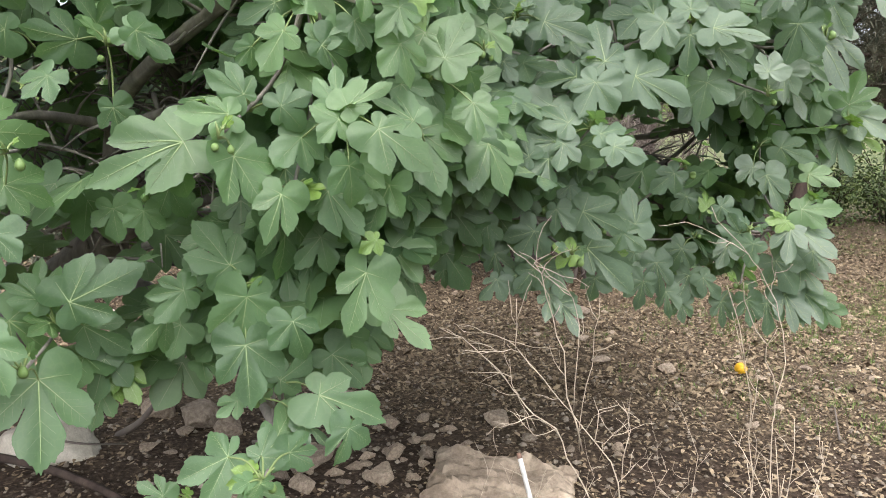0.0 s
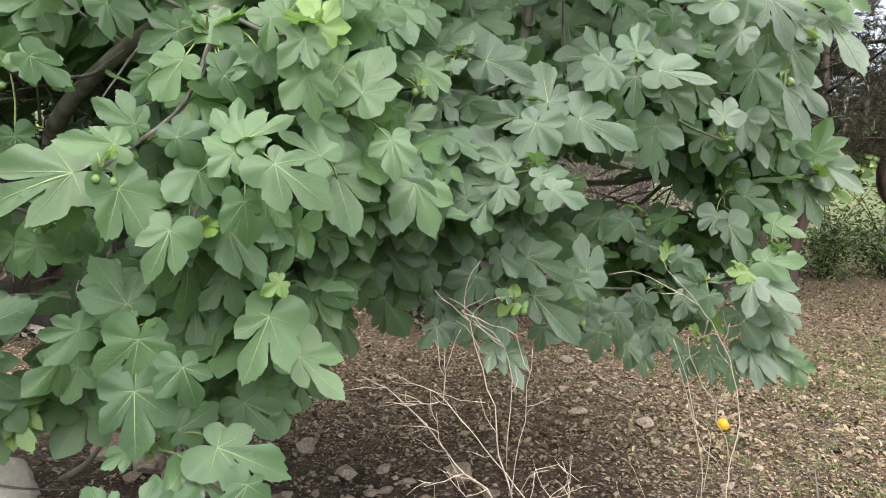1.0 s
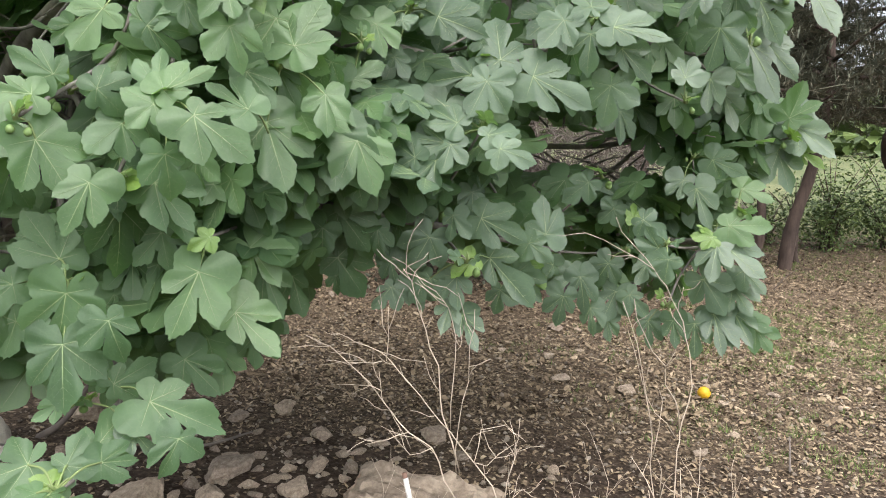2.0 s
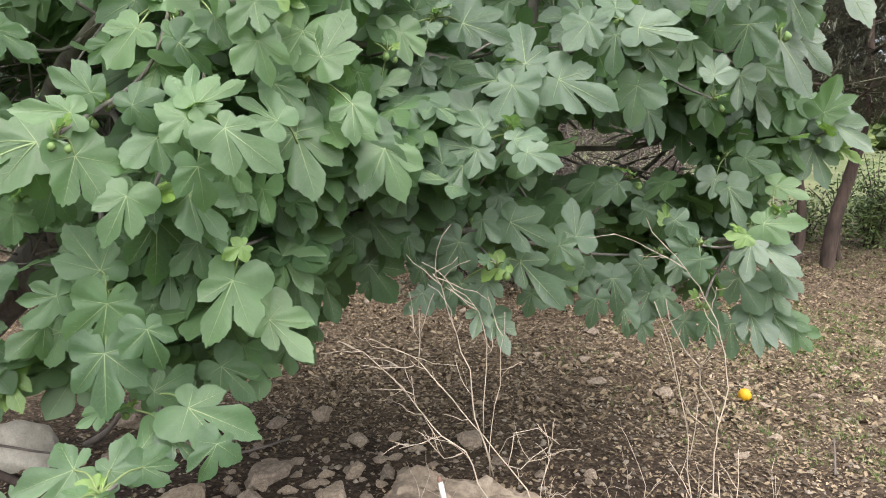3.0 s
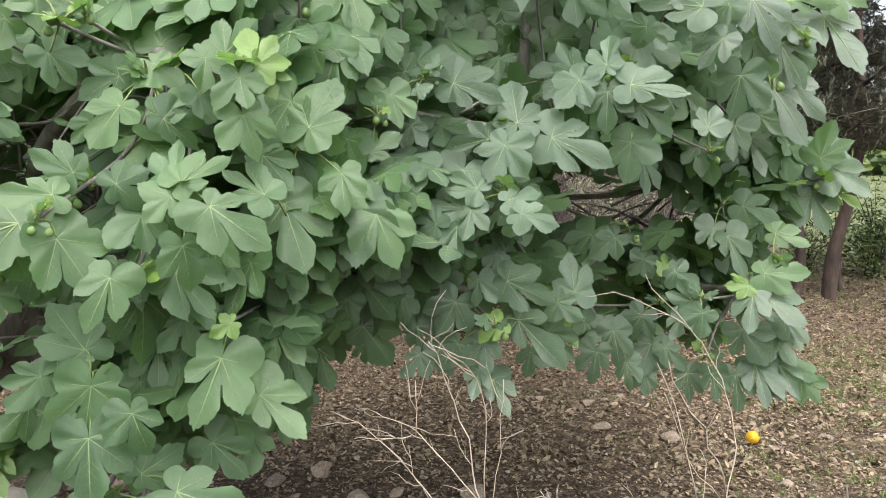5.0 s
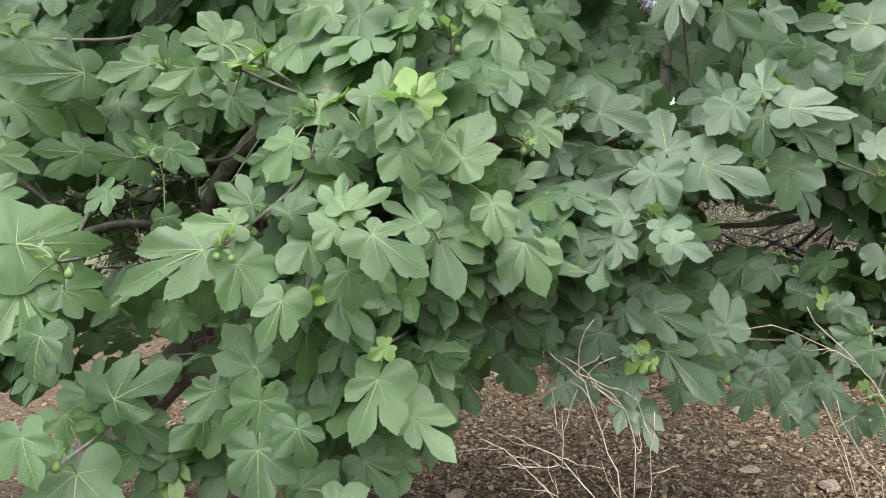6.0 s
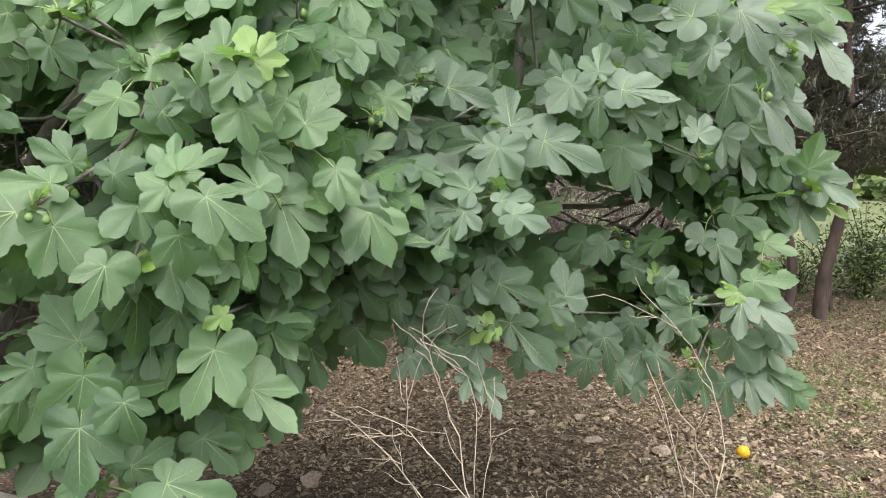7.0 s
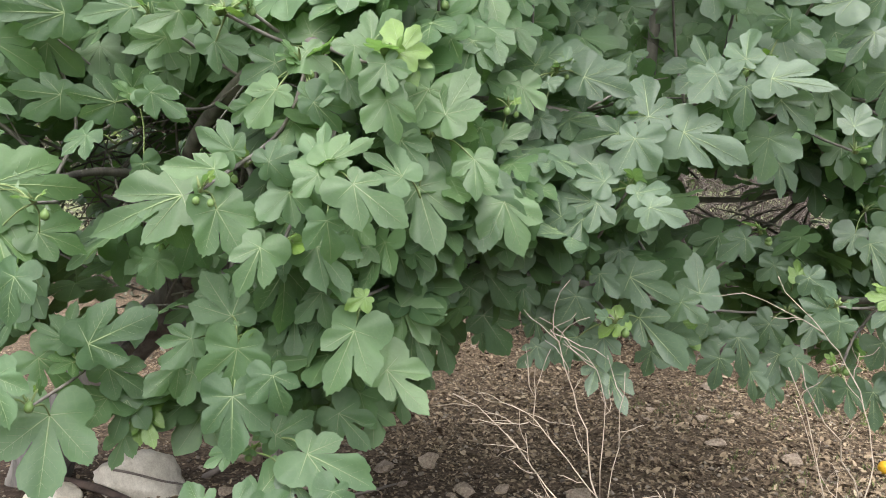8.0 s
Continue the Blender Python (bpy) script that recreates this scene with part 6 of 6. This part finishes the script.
pine_tree(5, [on_ground(-2.2, 10.4, -0.1), (-2.1, 10.4, 1.5), (-2.3, 10.5, 3.5), (-2.2, 10.6, 6.5)], 0.15, "dark pine with dense low branches", 20, 1.2, 28, 3.0)
pine_tree(6, [on_ground(-6.2, 9.5, -0.1), (-6.1, 9.5, 1.5), (-6.3, 9.5, 3.5), (-6.2, 9.6, 6.5)], 0.15, "tall dark pine at the clearing's edge", 20, 1.2, 28, 3.0)
pine_tree(7, [on_ground(9.8, 14.0, -0.1), (9.7, 14, 1.5), (9.9, 14, 3.5), (9.8, 14, 7.0)], 0.17, "dark pine standing on the meadow's edge", 20, 1.5, 28, 3.2)


pine_tree(8, [on_ground(-0.6, 9.0, -0.1), (-0.55, 9.0, 1.5), (-0.7, 9.1, 3.5), (-0.6, 9.1, 6.5)], 0.13, "dark pine close behind the fig tree", 20, 1.9, 28, 2.6)
pine_tree(9, [on_ground(2.6, 10.2, -0.1), (2.65, 10.2, 1.5), (2.5, 10.2, 3.5), (2.6, 10.3, 6.5)], 0.13, "dark pine among dead brush", 20, 1.9, 28, 2.6)


def leafy_bush(seed, x, y, wide, tall, count, label, mat=BUSH, leaf=0.05, name="bush", category="bush", dense=0.0):
    rng = random.Random(seed)
    ob = thing(name, label, category, on_ground(x, y))
    stems = []
    for k in range(9):
        a = rng.uniform(0, 6.28)
        tip = Vector((math.cos(a) * wide * rng.uniform(0.2, 0.9), math.sin(a) * wide * rng.uniform(0.2, 0.7), tall * rng.uniform(0.55, 1.0)))
        pts = [Vector((rng.gauss(0, 0.06), rng.gauss(0, 0.06), -0.05)), tip * 0.5 + Vector((0, 0, 0.1)), tip]
        bar("stem", pts, 0.018, 0.005, BARK_PINE, ob, 5, 5, 0.1)
        stems.append(smooth_path(pts, 8))
    crown = Heap()
    for _ in range(count):
        p = rng.choice(rng.choice(stems)[2:]) + Vector((rng.gauss(0, 0.16 + dense), rng.gauss(0, 0.16 + dense), rng.gauss(0, 0.13 + dense)))
        d = Vector((rng.gauss(0, 1), rng.gauss(0, 1), rng.gauss(0, 0.7))).normalized() * leaf * rng.uniform(0.6, 1.3)
        s = d.cross(Vector((rng.gauss(0, 1), rng.gauss(0, 1), 1))).normalized() * leaf * 0.22
        up = d.cross(s).normalized() * leaf * 0.1
        crown.add([tuple(p), tuple(p + d * 0.5 + s), tuple(p + d), tuple(p + d * 0.5 - s), tuple(p + d * 0.5 - up)], [(0, 1, 4), (1, 2, 4), (2, 3, 4), (3, 0, 4)])
    leaves = crown.make("crown", mat, ob, smooth=False)
    leaves["kind"] = "stuff"
    return ob


leafy_bush(1, 5.75, 11.3, 0.75, 0.95, 1500, "small green evergreen bush at the meadow's edge", leaf=0.09)
leafy_bush(2, 6.9, 11.6, 0.9, 0.8, 1500, "low green evergreen bush below the pines", leaf=0.09)
leafy_bush(3, 5.0, 11.8, 0.6, 0.7, 900, "low green bush behind a pine trunk", leaf=0.08)
leafy_bush(4, 8.3, 12.5, 1.0, 1.0, 1500, "rounded green bush beside the meadow", leaf=0.09)
leafy_bush(5, 7.6, 15.0, 1.0, 1.3, 600, "open green shrub on the meadow", leaf=0.1)
leafy_bush(6, 10.2, 17.5, 1.4, 1.6, 700, "broad green shrub further up the meadow", leaf=0.12)
leafy_bush(7, 6.1, 13.2, 0.7, 1.1, 420, "sparse upright green shrub on the meadow", leaf=0.09)
leafy_bush(8, 12.5, 20.0, 1.6, 2.0, 700, "large dull green shrub on the slope", leaf=0.14)
for k, (x, y, wide, tall) in enumerate(((-3.6, 6.3, 1.2, 2.2), (-2.2, 8.6, 1.2, 2.2), (-0.2, 7.6, 1.1, 2.2), (-6.4, 8.5, 1.3, 2.4), (-4.4, 9.6, 1.2, 2.2))):
    leafy_bush(20 + k, x, y, wide, tall, 3000, "dense dark evergreen shrub behind the fig tree", NEEDLES, 0.09, "shrub", "shrub", 0.14)


def dry_brush(seed, x, y, wide, tall, count):
    rng = random.Random(seed)
    ob = thing("dry_brush", "tangle of bare grey-brown dead twigs", "dead bush", on_ground(x, y), "dead brush behind the fig")
    for k in range(7):
        a = rng.uniform(0, 6.28)
        tip = Vector((math.cos(a) * wide * 0.6, math.sin(a) * wide * 0.5, tall * rng.uniform(0.6, 1.0)))
        bar("stem", [(rng.gauss(0, 0.2), rng.gauss(0, 0.1), -0.05), tip * 0.5, tip], 0.022, 0.008, DRY_GREY, ob, 5, 5, 0.15)
    heap = Heap()
    for _ in range(count):
        p = Vector((rng.gauss(0, wide * 0.5), rng.gauss(0, wide * 0.35), tall * rng.uniform(0.02, 0.95)))
        d = Vector((rng.gauss(0, 0.8), rng.gauss(0, 0.8), rng.gauss(0.3, 0.7))).normalized() * rng.uniform(0.15, 0.55)
        v, f = tube_data([p, p + d * 0.5 + Vector((0, 0, 0.03)), p + d], 0.005, 0.002, 4)
        heap.add(v, f)
    twigs = heap.make("twig_tangle", DRY_GREY, ob)
    twigs["kind"] = "stuff"


for k, (x, y) in enumerate(((1.5, 7.6), (2.1, 8.1), (1.8, 9.2), (0.7, 8.2))):
    dry_brush(50 + k, x, y, 1.0, 2.0, 1000)

# the wooded rise far behind
far_wood = Heap()
rng = random.Random(77)
for _ in range(900):
    x, y = rng.uniform(-70, 70), rng.uniform(48, 75)
    base = Vector((x, y, height(x, y)))
    tall, wide = rng.uniform(2.5, 6), rng.uniform(0.8, 1.8)
    for _ in range(14):
        p = base + Vector((rng.gauss(0, wide * 0.6), rng.gauss(0, wide * 0.6), tall * rng.uniform(0.1, 1.0)))
        s = rng.uniform(0.35, 0.8)
        verts = [tuple(p + Vector((math.cos(a) * s * rng.uniform(0.6, 1.2), rng.gauss(0, 0.3), math.sin(a) * s * rng.uniform(0.6, 1.2)))) for a in (0, 1.05, 2.1, 3.14, 4.2, 5.2)]
        far_wood.add(verts, [(0, 1, 2), (0, 2, 3), (0, 3, 4), (0, 4, 5)])
tagged(far_wood.make("far_woods", BUSH, smooth=False), "hazy green scrub and trees on a far slope", "woods", kind="stuff")
